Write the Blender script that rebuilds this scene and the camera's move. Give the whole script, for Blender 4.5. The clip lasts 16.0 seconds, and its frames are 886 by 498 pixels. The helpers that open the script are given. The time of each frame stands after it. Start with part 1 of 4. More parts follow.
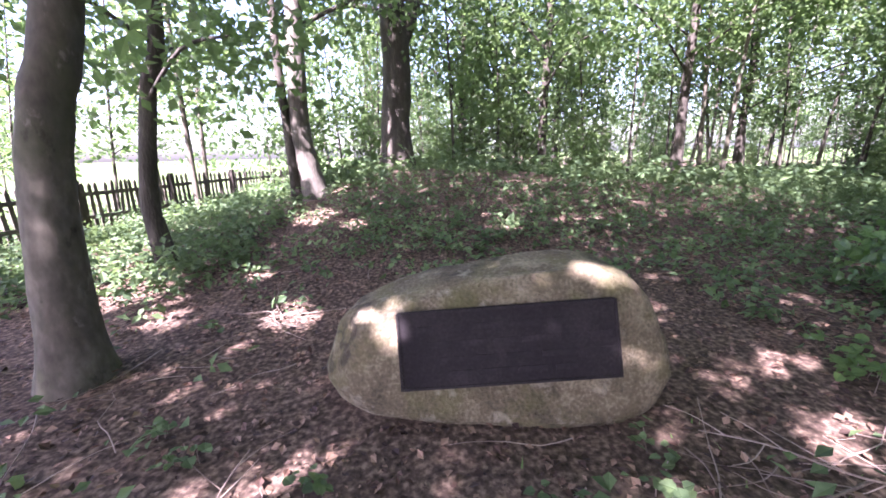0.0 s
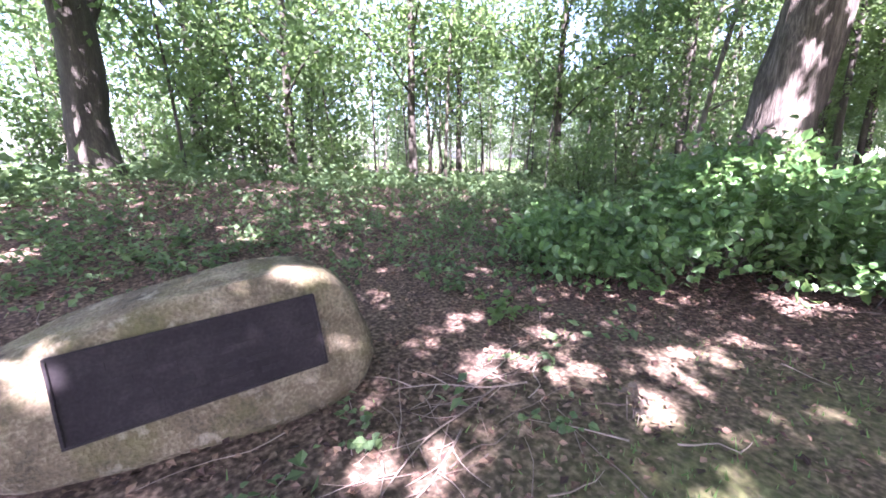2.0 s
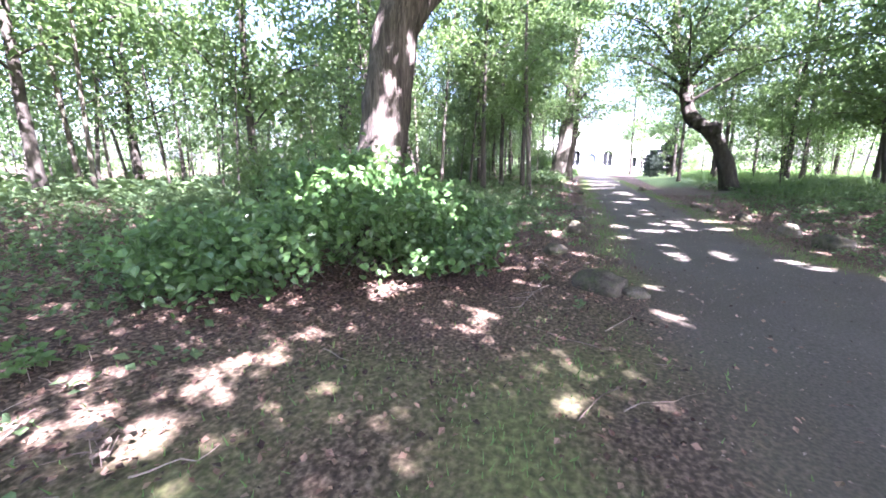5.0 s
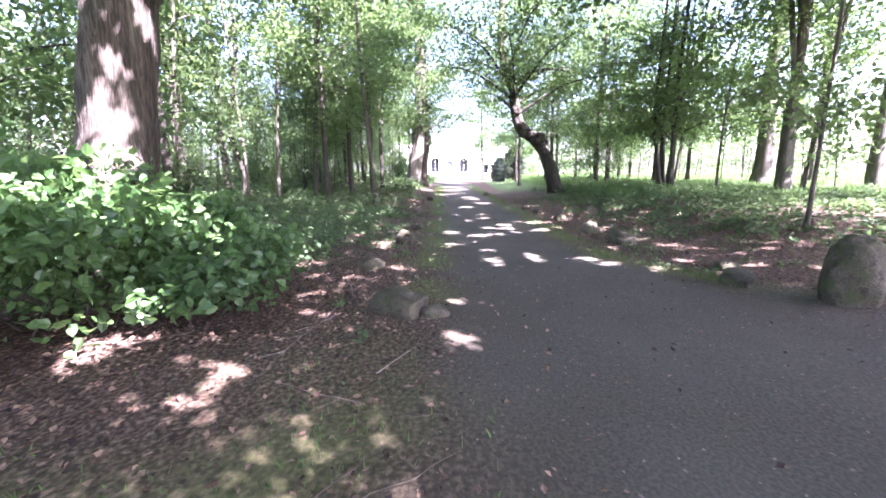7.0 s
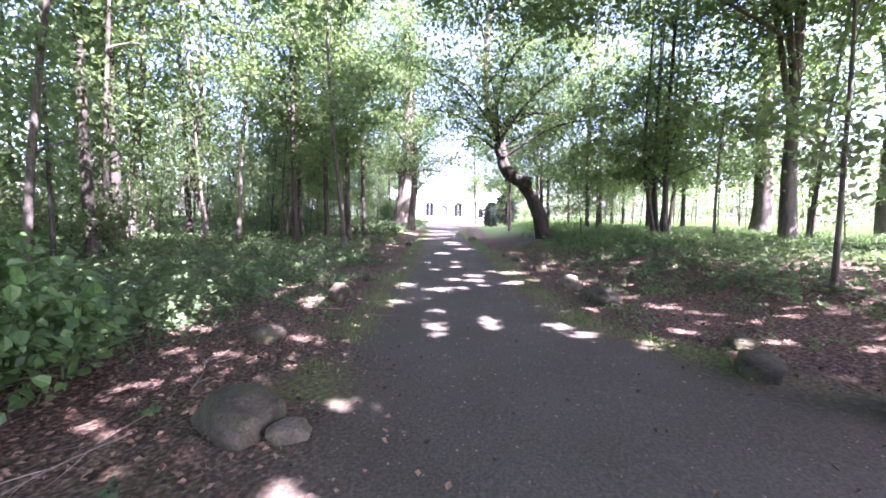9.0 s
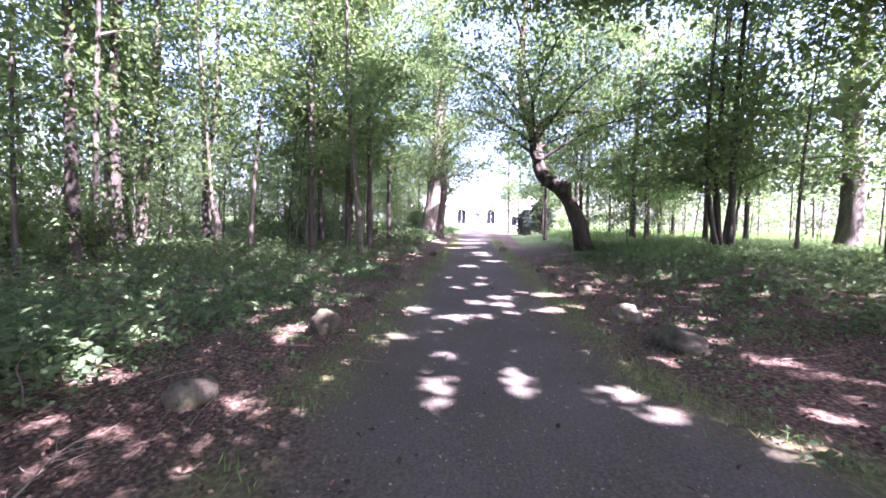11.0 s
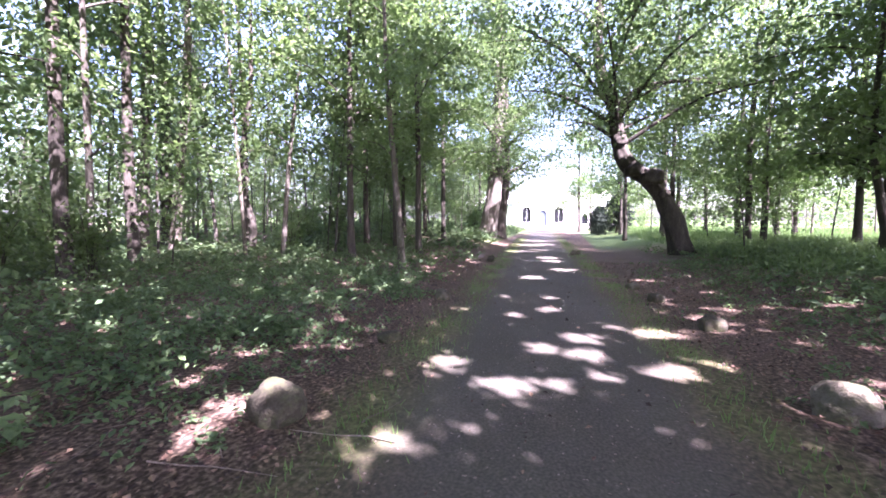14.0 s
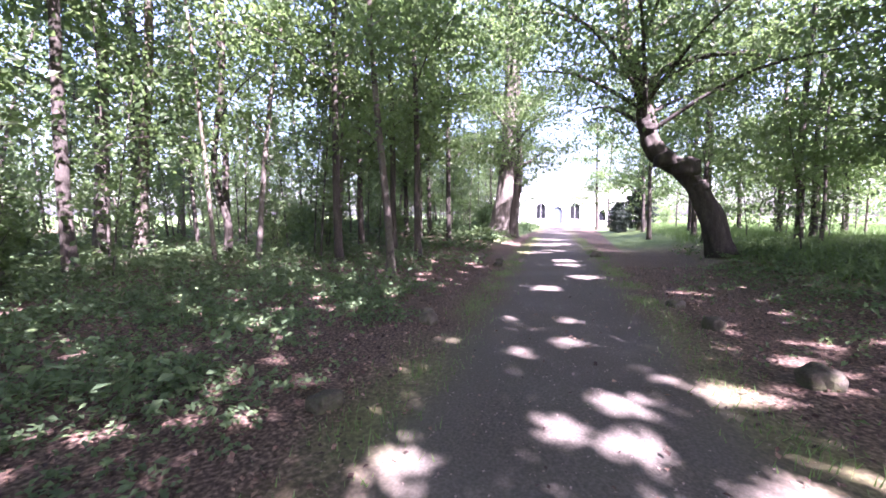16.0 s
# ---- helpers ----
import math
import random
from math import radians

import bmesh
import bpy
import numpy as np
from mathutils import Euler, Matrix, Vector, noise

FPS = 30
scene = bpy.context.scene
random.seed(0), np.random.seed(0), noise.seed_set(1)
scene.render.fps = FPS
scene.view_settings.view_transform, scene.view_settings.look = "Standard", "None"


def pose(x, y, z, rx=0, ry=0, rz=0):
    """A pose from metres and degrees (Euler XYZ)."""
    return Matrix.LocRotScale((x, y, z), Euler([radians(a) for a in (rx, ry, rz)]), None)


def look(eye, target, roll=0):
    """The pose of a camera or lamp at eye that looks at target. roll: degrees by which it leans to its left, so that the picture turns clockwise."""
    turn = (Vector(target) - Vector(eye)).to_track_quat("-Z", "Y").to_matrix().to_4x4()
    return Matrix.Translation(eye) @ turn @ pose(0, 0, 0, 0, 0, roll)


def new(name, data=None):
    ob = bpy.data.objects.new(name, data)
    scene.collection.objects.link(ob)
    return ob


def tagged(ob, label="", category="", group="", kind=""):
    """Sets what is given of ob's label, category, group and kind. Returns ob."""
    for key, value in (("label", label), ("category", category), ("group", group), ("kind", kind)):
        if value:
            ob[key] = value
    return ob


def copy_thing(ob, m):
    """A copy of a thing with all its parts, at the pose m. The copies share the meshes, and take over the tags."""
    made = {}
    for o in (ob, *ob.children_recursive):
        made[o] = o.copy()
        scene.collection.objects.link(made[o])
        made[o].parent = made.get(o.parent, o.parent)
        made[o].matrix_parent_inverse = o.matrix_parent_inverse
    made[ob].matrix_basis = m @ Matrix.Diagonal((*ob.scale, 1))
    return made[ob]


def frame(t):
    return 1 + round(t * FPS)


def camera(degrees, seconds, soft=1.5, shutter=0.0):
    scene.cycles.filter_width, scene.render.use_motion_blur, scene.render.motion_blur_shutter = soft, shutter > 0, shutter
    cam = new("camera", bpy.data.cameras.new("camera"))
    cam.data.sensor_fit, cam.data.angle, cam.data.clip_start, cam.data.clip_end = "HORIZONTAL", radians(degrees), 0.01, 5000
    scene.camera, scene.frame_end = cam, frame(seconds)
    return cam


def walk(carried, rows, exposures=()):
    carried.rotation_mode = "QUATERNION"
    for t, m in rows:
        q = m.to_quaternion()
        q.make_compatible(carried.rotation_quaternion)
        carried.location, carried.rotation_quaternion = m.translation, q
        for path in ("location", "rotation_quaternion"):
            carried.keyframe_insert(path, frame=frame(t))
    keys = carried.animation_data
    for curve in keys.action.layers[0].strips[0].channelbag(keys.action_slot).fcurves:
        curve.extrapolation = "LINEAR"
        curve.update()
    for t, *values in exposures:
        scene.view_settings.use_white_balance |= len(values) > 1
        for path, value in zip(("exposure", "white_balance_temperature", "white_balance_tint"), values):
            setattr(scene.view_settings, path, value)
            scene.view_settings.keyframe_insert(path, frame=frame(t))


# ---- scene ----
cam = camera(98.0, 16.0, soft=1.75)
# t, x, y, z, yaw, pitch, lean to the right
ROWS = [
    (0, 0.259, 0.048, 1.558, -1.01, -13.75, 1.24),
    (0.5, 0.272, 0.028, 1.560, -6.34, -13.69, 1.06),
    (1, 0.297, 0.002, 1.563, -16.19, -13.64, 0.69),
    (1.5, 0.426, -0.092, 1.559, -26.00, -13.29, 0.77),
    (2, 0.670, -0.280, 1.568, -33.64, -13.16, 0.61),
    (2.5, 0.870, -0.597, 1.585, -35.29, -12.66, 0.67),
    (3, 0.974, -0.933, 1.585, -35.98, -12.51, 0.73),
    (3.5, 1.128, -1.165, 1.577, -44.69, -12.79, 0.33),
    (4, 1.381, -1.336, 1.621, -55.90, -13.02, -0.06),
    (4.2, 1.444, -1.394, 1.633, -59.84, -12.96, -0.10),
    (6.3, 2.493, -2.076, 1.583, -76.38, -12.16, -0.04),
    (6.5, 2.592, -2.181, 1.567, -79.41, -12.03, 0.16),
    (7, 2.853, -2.452, 1.600, -87.01, -11.70, 0.15),
    (7.5, 3.163, -2.689, 1.565, -88.53, -7.11, -0.28),
    (8, 3.553, -2.958, 1.557, -89.01, -4.72, 0.10),
    (8.5, 3.958, -3.229, 1.556, -87.83, -4.84, 0.01),
    (9, 4.427, -3.351, 1.560, -87.14, -5.26, -0.57),
    (9.2, 4.598, -3.375, 1.596, -87.16, -5.54, -0.24),
    (11.3, 6.326, -3.542, 1.585, -81.31, -4.46, -0.83),
    (11.5, 6.493, -3.560, 1.625, -80.85, -4.70, -0.44),
    (12, 6.913, -3.524, 1.622, -80.15, -4.51, -0.64),
    (12.5, 7.319, -3.473, 1.621, -79.24, -4.54, -0.58),
    (13, 7.801, -3.474, 1.632, -75.19, -4.76, -0.12),
    (13.5, 8.192, -3.431, 1.618, -73.75, -4.61, -0.30),
    (14, 8.610, -3.373, 1.622, -72.62, -4.55, -0.37),
    (14.5, 9.113, -3.383, 1.642, -71.65, -5.02, -0.39),
    (15, 9.551, -3.328, 1.656, -71.59, -4.92, -0.34),
    (15.5, 9.990, -3.273, 1.649, -71.27, -5.07, -0.27),
    (16, 10.481, -3.249, 1.660, -70.53, -4.99, -0.06),
]
walk(cam, [(t, pose(x, y, z, 90 + pitch, 0, yaw) @ pose(0, 0, 0, 0, 0, -lean)) for t, x, y, z, yaw, pitch, lean in ROWS],
     exposures=[(0.0, 3.86, 5820, 48), (2.0, 4.33, 5650, 45), (4.2, 4.58, 5580, 41), (7.0, 4.50, 5680, 45), (9.0, 4.22, 5700, 51), (12.0, 4.08, 5710, 57), (13.5, 4.06, 5750, 52), (16.0, 3.97, 5770, 56)])

# ---- world, sun ----
SUN_AZ, SUN_EL = radians(214), radians(47)          # from the south-west, y is north
TO_SUN = Vector((math.sin(SUN_AZ) * math.cos(SUN_EL), math.cos(SUN_AZ) * math.cos(SUN_EL), math.sin(SUN_EL)))
world = bpy.data.worlds.new("sky")
scene.world = world
world.use_nodes = True
sky = world.node_tree.nodes.new("ShaderNodeTexSky")
sky.sky_type, sky.sun_disc, sky.sun_elevation, sky.sun_rotation = "NISHITA", False, SUN_EL, SUN_AZ
sky.dust_density, sky.air_density = 3.0, 1.0
back = world.node_tree.nodes["Background"]
back.inputs["Strength"].default_value = 0.07
world.node_tree.links.new(sky.outputs[0], back.inputs["Color"])
sun = new("sun", bpy.data.lights.new("sun", "SUN"))
sun.data.energy, sun.data.angle, sun.data.color = 5.0, radians(0.55), (1.0, 0.95, 0.86)
sun.matrix_world = look((0, 0, 30), Vector((0, 0, 30)) - TO_SUN)


# ---- materials ----
def mat(name, colours, scale=6.0, fine=60.0, rough=0.9, bump=0.3, metal=0.0, translucent=0.0, island=0.0, random_ob=0.0, stretch=(1, 1, 1), spec=0.3, detail=8.0, thin=(0.235, 0.36, 0.11), stains=(), cracks=0.0):
    """Two scales of noise between three colours, with bump; island or random_ob vary the colour piece by piece."""
    m = bpy.data.materials.new(name)
    m.use_nodes = True
    n, l = m.node_tree.nodes, m.node_tree.links
    bsdf, out = n["Principled BSDF"], n["Material Output"]
    tc, mp = n.new("ShaderNodeTexCoord"), n.new("ShaderNodeMapping")
    geo = n.new("ShaderNodeNewGeometry")
    mp.inputs["Scale"].default_value = stretch
    l.new(geo.outputs["Position"] if not random_ob else tc.outputs["Object"], mp.inputs["Vector"])
    big, small = n.new("ShaderNodeTexNoise"), n.new("ShaderNodeTexNoise")
    for tex, s in ((big, scale), (small, fine)):
        tex.inputs["Scale"].default_value, tex.inputs["Detail"].default_value = s, detail
        l.new(mp.outputs["Vector"], tex.inputs["Vector"])
    mix = n.new("ShaderNodeMath")
    mix.operation = "MULTIPLY_ADD"
    l.new(small.outputs["Fac"], mix.inputs[0])
    mix.inputs[1].default_value = 0.45
    half = n.new("ShaderNodeMath")
    half.operation = "MULTIPLY"
    half.inputs[1].default_value = 0.55
    l.new(big.outputs["Fac"], half.inputs[0])
    l.new(half.outputs[0], mix.inputs[2])
    value = mix.outputs[0]
    if island or random_ob:
        add = n.new("ShaderNodeMath")
        add.operation = "MULTIPLY_ADD"
        if island:
            l.new(geo.outputs["Random Per Island"], add.inputs[0])
        else:
            l.new(n.new("ShaderNodeObjectInfo").outputs["Random"], add.inputs[0])
        add.inputs[1].default_value = island or random_ob
        sub = n.new("ShaderNodeMath")
        sub.operation = "SUBTRACT"
        l.new(value, sub.inputs[0])
        sub.inputs[1].default_value = (island or random_ob) / 2
        l.new(sub.outputs[0], add.inputs[2])
        value = add.outputs[0]
    ramp = n.new("ShaderNodeValToRGB")
    stops = ramp.color_ramp.elements
    stops[0].position, stops[1].position = 0.3, 0.7
    stops[0].color, stops[1].color = (*colours[0], 1), (*colours[-1], 1)
    for i, c in enumerate(colours[1:-1]):
        stops.new(0.3 + 0.4 * (i + 1) / (len(colours) - 1)).color = (*c, 1)
    l.new(value, ramp.inputs["Fac"])
    skin = ramp.outputs["Color"]
    for i, (tone, size, lo, hi) in enumerate(stains):            # moss, algae and dark runs with shapes of their own
        t, r, x, shift = n.new("ShaderNodeTexNoise"), n.new("ShaderNodeMapRange"), n.new("ShaderNodeMixRGB"), n.new("ShaderNodeVectorMath")
        shift.inputs[1].default_value = (3.7 * i + 1.3, 5.1 * i, 2.9 * i)
        l.new(mp.outputs["Vector"], shift.inputs[0])
        t.inputs["Scale"].default_value, t.inputs["Detail"].default_value, t.inputs["Roughness"].default_value = size, 10.0, 0.65
        l.new(shift.outputs[0], t.inputs["Vector"])
        r.inputs[1].default_value, r.inputs[2].default_value, r.inputs[4].default_value = lo, hi, 0.85
        l.new(t.outputs["Fac"], r.inputs[0])
        l.new(r.outputs[0], x.inputs["Fac"])
        l.new(skin, x.inputs[1])
        x.inputs[2].default_value = (*tone, 1)
        skin = x.outputs[0]
    if cracks:
        warp, vor, r, x = n.new("ShaderNodeMixRGB"), n.new("ShaderNodeTexVoronoi"), n.new("ShaderNodeMapRange"), n.new("ShaderNodeMixRGB")
        warp.inputs["Fac"].default_value = 0.35
        l.new(mp.outputs["Vector"], warp.inputs[1])
        l.new(big.outputs["Color"], warp.inputs[2])
        vor.feature, vor.inputs["Scale"].default_value = "DISTANCE_TO_EDGE", cracks
        l.new(warp.outputs[0], vor.inputs["Vector"])
        r.inputs[1].default_value, r.inputs[2].default_value, r.inputs[3].default_value, r.inputs[4].default_value = 0.0, 0.022, 0.75, 0.0
        l.new(vor.outputs["Distance"], r.inputs[0])
        l.new(r.outputs[0], x.inputs["Fac"])
        l.new(skin, x.inputs[1])
        x.inputs[2].default_value = (0.025, 0.02, 0.014, 1)
        skin = x.outputs[0]
    l.new(skin, bsdf.inputs["Base Color"])
    bsdf.inputs["Roughness"].default_value, bsdf.inputs["Metallic"].default_value = rough, metal
    bsdf.inputs["Specular IOR Level"].default_value = spec
    if bump:
        b = n.new("ShaderNodeBump")
        b.inputs["Strength"].default_value, b.inputs["Distance"].default_value = bump, 0.03
        l.new(mix.outputs[0], b.inputs["Height"])
        l.new(b.outputs["Normal"], bsdf.inputs["Normal"])
    if translucent:
        tr, ms = n.new("ShaderNodeBsdfTranslucent"), n.new("ShaderNodeMixShader")
        tint = n.new("ShaderNodeMixRGB")
        tint.blend_type, tint.inputs["Fac"].default_value = "MIX", 0.55
        l.new(ramp.outputs["Color"], tint.inputs[1])
        tint.inputs[2].default_value = (*thin, 1)
        l.new(tint.outputs[0], tr.inputs["Color"])
        ms.inputs["Fac"].default_value = translucent
        l.new(bsdf.outputs[0], ms.inputs[1])
        l.new(tr.outputs[0], ms.inputs[2])
        l.new(ms.outputs[0], out.inputs["Surface"])
    return m


LEAF = mat("leaf_green", [(0.034, 0.062, 0.024), (0.058, 0.1, 0.037), (0.108, 0.17, 0.06)], 1.2, 30, 0.45, 0.0, translucent=0.55, island=0.4, spec=0.45)
LEAF_BUSH = mat("bush_leaf", [(0.034, 0.078, 0.026), (0.058, 0.125, 0.038), (0.11, 0.21, 0.06)], 2.0, 40, 0.4, 0.0, translucent=0.35, island=0.3, spec=0.5)
LEAF_LOW = mat("undergrowth_leaf", [(0.038, 0.068, 0.034), (0.068, 0.112, 0.052), (0.13, 0.195, 0.08)], 1.2, 30, 0.65, 0.0, translucent=0.3, island=0.3, spec=0.2)
NEEDLE = mat("dark_needles", [(0.012, 0.022, 0.016), (0.02, 0.035, 0.024), (0.035, 0.055, 0.035)], 2.0, 30, 0.6, 0.0, island=0.3)
GRASS = mat("grass_blade", [(0.05, 0.1, 0.03), (0.075, 0.14, 0.04), (0.12, 0.2, 0.06)], 0.8, 30, 0.6, 0.0, translucent=0.4, island=0.3)
DEAD = mat("dead_leaf", [(0.026, 0.014, 0.01), (0.08, 0.043, 0.029), (0.2, 0.13, 0.088)], 3.0, 40, 0.7, 0.0, island=0.7)
BARK = mat("bark_grey_brown", [(0.033, 0.03, 0.024), (0.08, 0.073, 0.059), (0.165, 0.152, 0.127)], 3.0, 22, 0.95, 1.0, stretch=(2.2, 2.2, 0.45))
BARK_FURROWED = mat("bark_furrowed", [(0.018, 0.015, 0.012), (0.075, 0.063, 0.05), (0.17, 0.15, 0.122)], 4.0, 16, 0.95, 1.0, stretch=(4.5, 4.5, 0.32), stains=[((0.03, 0.026, 0.02), 3.0, 0.52, 0.66)])
BARK_DARK = mat("bark_dark", [(0.018, 0.016, 0.013), (0.045, 0.04, 0.032), (0.095, 0.085, 0.068)], 3.0, 25, 0.95, 1.0, stretch=(2.2, 2.2, 0.5))
BARK_SMOOTH = mat("bark_smooth_grey", [(0.038, 0.032, 0.025), (0.078, 0.069, 0.054), (0.14, 0.127, 0.1)], 2.0, 14, 0.85, 0.35, stretch=(1.5, 1.5, 0.8), stains=[((0.06, 0.068, 0.035), 1.8, 0.5, 0.7), ((0.16, 0.145, 0.12), 5.0, 0.6, 0.68), ((0.022, 0.018, 0.014), 4.0, 0.58, 0.68)])
STONE = mat("granite", [(0.04, 0.033, 0.02), (0.12, 0.1, 0.062), (0.28, 0.24, 0.16)], 4.5, 50, 0.9, 1.0, stains=[((0.085, 0.085, 0.03), 2.6, 0.48, 0.66), ((0.035, 0.028, 0.019), 3.8, 0.52, 0.68), ((0.27, 0.24, 0.18), 6.0, 0.58, 0.7)], cracks=0.9)
ROCK = mat("field_stone", [(0.034, 0.031, 0.021), (0.074, 0.065, 0.046), (0.145, 0.126, 0.096)], 5.0, 45, 0.95, 0.9, random_ob=0.35, stains=[((0.06, 0.07, 0.028), 5.0, 0.45, 0.62), ((0.03, 0.025, 0.018), 8.0, 0.52, 0.66)])
PLAQUE = mat("dark_plaque", [(0.012, 0.01, 0.011), (0.02, 0.017, 0.018), (0.035, 0.03, 0.03)], 4, 60, 0.75, 0.15, spec=0.12)
RAISED = mat("plaque_letters", [(0.014, 0.012, 0.013), (0.022, 0.019, 0.02), (0.037, 0.032, 0.032)], 8, 60, 0.75, 0.1, spec=0.12)
TWIG = mat("dry_twig", [(0.09, 0.065, 0.05), (0.16, 0.125, 0.1), (0.28, 0.23, 0.19)], 4, 50, 0.9, 0.3, random_ob=0.3)
FENCE = mat("weathered_wood", [(0.035, 0.03, 0.026), (0.075, 0.064, 0.055), (0.14, 0.12, 0.1)], 3, 40, 0.9, 0.4, stretch=(3, 3, 0.5))
PLASTER = mat("white_plaster", [(0.72, 0.71, 0.69), (0.8, 0.79, 0.77), (0.86, 0.85, 0.83)], 0.8, 20, 0.9, 0.05)
ROOF = mat("pale_roof_sheet", [(0.5, 0.5, 0.5), (0.6, 0.6, 0.6), (0.7, 0.7, 0.69)], 0.7, 12, 0.5, 0.05)
DOOR = mat("grey_door_paint", [(0.05, 0.068, 0.088), (0.065, 0.085, 0.11), (0.085, 0.11, 0.14)], 2, 30, 0.6, 0.1)
GLASS = mat("dark_window_glass", [(0.008, 0.009, 0.012), (0.012, 0.013, 0.016), (0.018, 0.02, 0.024)], 2, 20, 0.08, 0.0, spec=0.5)


# ---- the lie of the land ----
def step(u):
    return 0.5 + 0.5 * math.tanh(u)


def gz(x, y):
    """Height of the ground: a mound behind the stone, a low bank beyond the road, a rise under the far trees."""
    m = 1.25 * math.exp(-(((x + 0.2) / (4.0 if x < -0.2 else 7.5)) ** 2 + ((y - 9.3) / (4.0 if y < 9.3 else 5.0)) ** 2))
    n = 0.35 * step((y - 4) / 2) * step((x - 6) / 2) * math.exp(-((y - 10) / 14) ** 2)
    bank = 0.65 * step((-8.4 - y) / 1.9) * step((x - 4.5) / 1.5)
    rise = 0.5 * step((y - 0.9) / 0.7) * step((x - 28) / 4) * step((60 - x) / 6)
    return m + n + bank + rise + 0.02 * noise.noise(Vector((x * 0.9, y * 0.9, 0)))


def road_left(x):
    return -2.2 + 0.058 * (x - 9) if x > 6 else -2.374 - 0.12 * (6 - x)


def road_right(x):
    return -4.75 + 0.06 * (x - 10.5) if x > 10.5 else max(-11.0, -4.75 - 0.45 * (10.5 - x) ** 1.2)


def road_mid(x):
    return (road_left(x) + road_right(x)) / 2


def road_half(x):
    return (road_left(x) - road_right(x)) / 2


def ground_material():
    m = bpy.data.materials.new("forest_floor")
    m.use_nodes = True
    n, l = m.node_tree.nodes, m.node_tree.links
    bsdf = n["Principled BSDF"]
    geo = n.new("ShaderNodeNewGeometry")

    def tex(scale, detail=8.0):
        t = n.new("ShaderNodeTexNoise")
        t.inputs["Scale"].default_value, t.inputs["Detail"].default_value = scale, detail
        l.new(geo.outputs["Position"], t.inputs["Vector"])
        return t.outputs["Fac"]

    def ramp(fac, stops):
        r = n.new("ShaderNodeValToRGB")
        e = r.color_ramp.elements
        e[0].position, e[0].color = stops[0][0], (*stops[0][1], 1)
        e[1].position, e[1].color = stops[-1][0], (*stops[-1][1], 1)
        for p, c in stops[1:-1]:
            e.new(p).color = (*c, 1)
        l.new(fac, r.inputs["Fac"])
        return r.outputs["Color"]

    def blend(fac, a, b):
        x = n.new("ShaderNodeMixRGB")
        l.new(fac, x.inputs["Fac"])
        l.new(a, x.inputs[1])
        l.new(b, x.inputs[2])
        return x.outputs[0]

    attr = n.new("ShaderNodeAttribute")
    attr.attribute_name = "kinds"
    split = n.new("ShaderNodeSeparateColor")
    l.new(attr.outputs["Color"], split.inputs[0])
    litter = ramp(tex(26), [(0.3, (0.022, 0.016, 0.012)), (0.5, (0.075, 0.052, 0.039)), (0.7, (0.2, 0.148, 0.108))])
    dirt = ramp(tex(42), [(0.32, (0.045, 0.041, 0.034)), (0.5, (0.08, 0.074, 0.06)), (0.68, (0.13, 0.12, 0.099))])
    worn = ramp(tex(0.9, 4.0), [(0.35, (0.068, 0.06, 0.047)), (0.65, (0.09, 0.085, 0.071))])
    half = n.new("ShaderNodeValue")
    half.outputs[0].default_value = 0.45
    dirt = blend(half.outputs[0], dirt, worn)
    moss = ramp(tex(18), [(0.3, (0.05, 0.055, 0.025)), (0.5, (0.1, 0.11, 0.045)), (0.7, (0.18, 0.2, 0.08))])
    lawn = ramp(tex(3), [(0.3, (0.05, 0.085, 0.03)), (0.7, (0.1, 0.15, 0.05))])
    c = blend(split.outputs[0], litter, dirt)
    c = blend(split.outputs[1], c, moss)
    c = blend(split.outputs[2], c, lawn)
    l.new(c, bsdf.inputs["Base Color"])
    bsdf.inputs["Roughness"].default_value, bsdf.inputs["Specular IOR Level"].default_value = 0.95, 0.15
    b = n.new("ShaderNodeBump")
    b.inputs["Strength"].default_value, b.inputs["Distance"].default_value = 0.2, 0.02
    l.new(tex(60), b.inputs["Height"])
    l.new(b.outputs["Normal"], bsdf.inputs["Normal"])
    return m


def mesh_from(name, verts, faces, material, smooth=False):
    """A mesh from arrays of vertices and equal-sided faces."""
    verts, faces = np.asarray(verts, np.float32), np.asarray(faces, np.int32)
    me = bpy.data.meshes.new(name)
    me.vertices.add(len(verts))
    me.vertices.foreach_set("co", verts.ravel())
    k = faces.shape[1]
    me.loops.add(faces.size)
    me.loops.foreach_set("vertex_index", faces.ravel())
    me.polygons.add(len(faces))
    me.polygons.foreach_set("loop_start", np.arange(0, faces.size, k, dtype=np.int32))
    me.polygons.foreach_set("use_smooth", np.full(len(faces), smooth))
    me.update(calc_edges=True)
    me.materials.append(material)
    return me


def moss_amount(x, y):
    """Mossy grass between the stone and the road, and along its verges."""
    a = math.exp(-(((x - 2.3) / 2.0) ** 2 + ((y + 0.5) / 1.25) ** 2)) * 1.3
    a += 0.55 * math.exp(-(((x - 4.6) / 2.0) ** 2 + ((y + 1.7) / 0.8) ** 2))
    e = abs(y - road_mid(x)) - road_half(x)
    b = 1.0 * math.exp(-((e - 0.25) / 0.32) ** 2) if x > 7.5 else 0.0
    k = 0.55 + 0.9 * noise.noise(Vector((x * 1.1, y * 1.1, 4)))
    return max(0.0, min(1.0, (a + b) * k))


def relief(x, y):
    """Small unevenness of the ground, with two shallow wheel ruts along the track."""
    d = y - road_mid(x)
    rough = 0.012 if abs(d) > road_half(x) else 0.0015
    rut = 0.014 * math.exp(-((abs(d + 0.15 * noise.noise(Vector((x * 0.4, 0, 3)))) - 0.68) / 0.13) ** 2)
    return rough * noise.noise(Vector((x * 3, y * 3, 1))) - rut


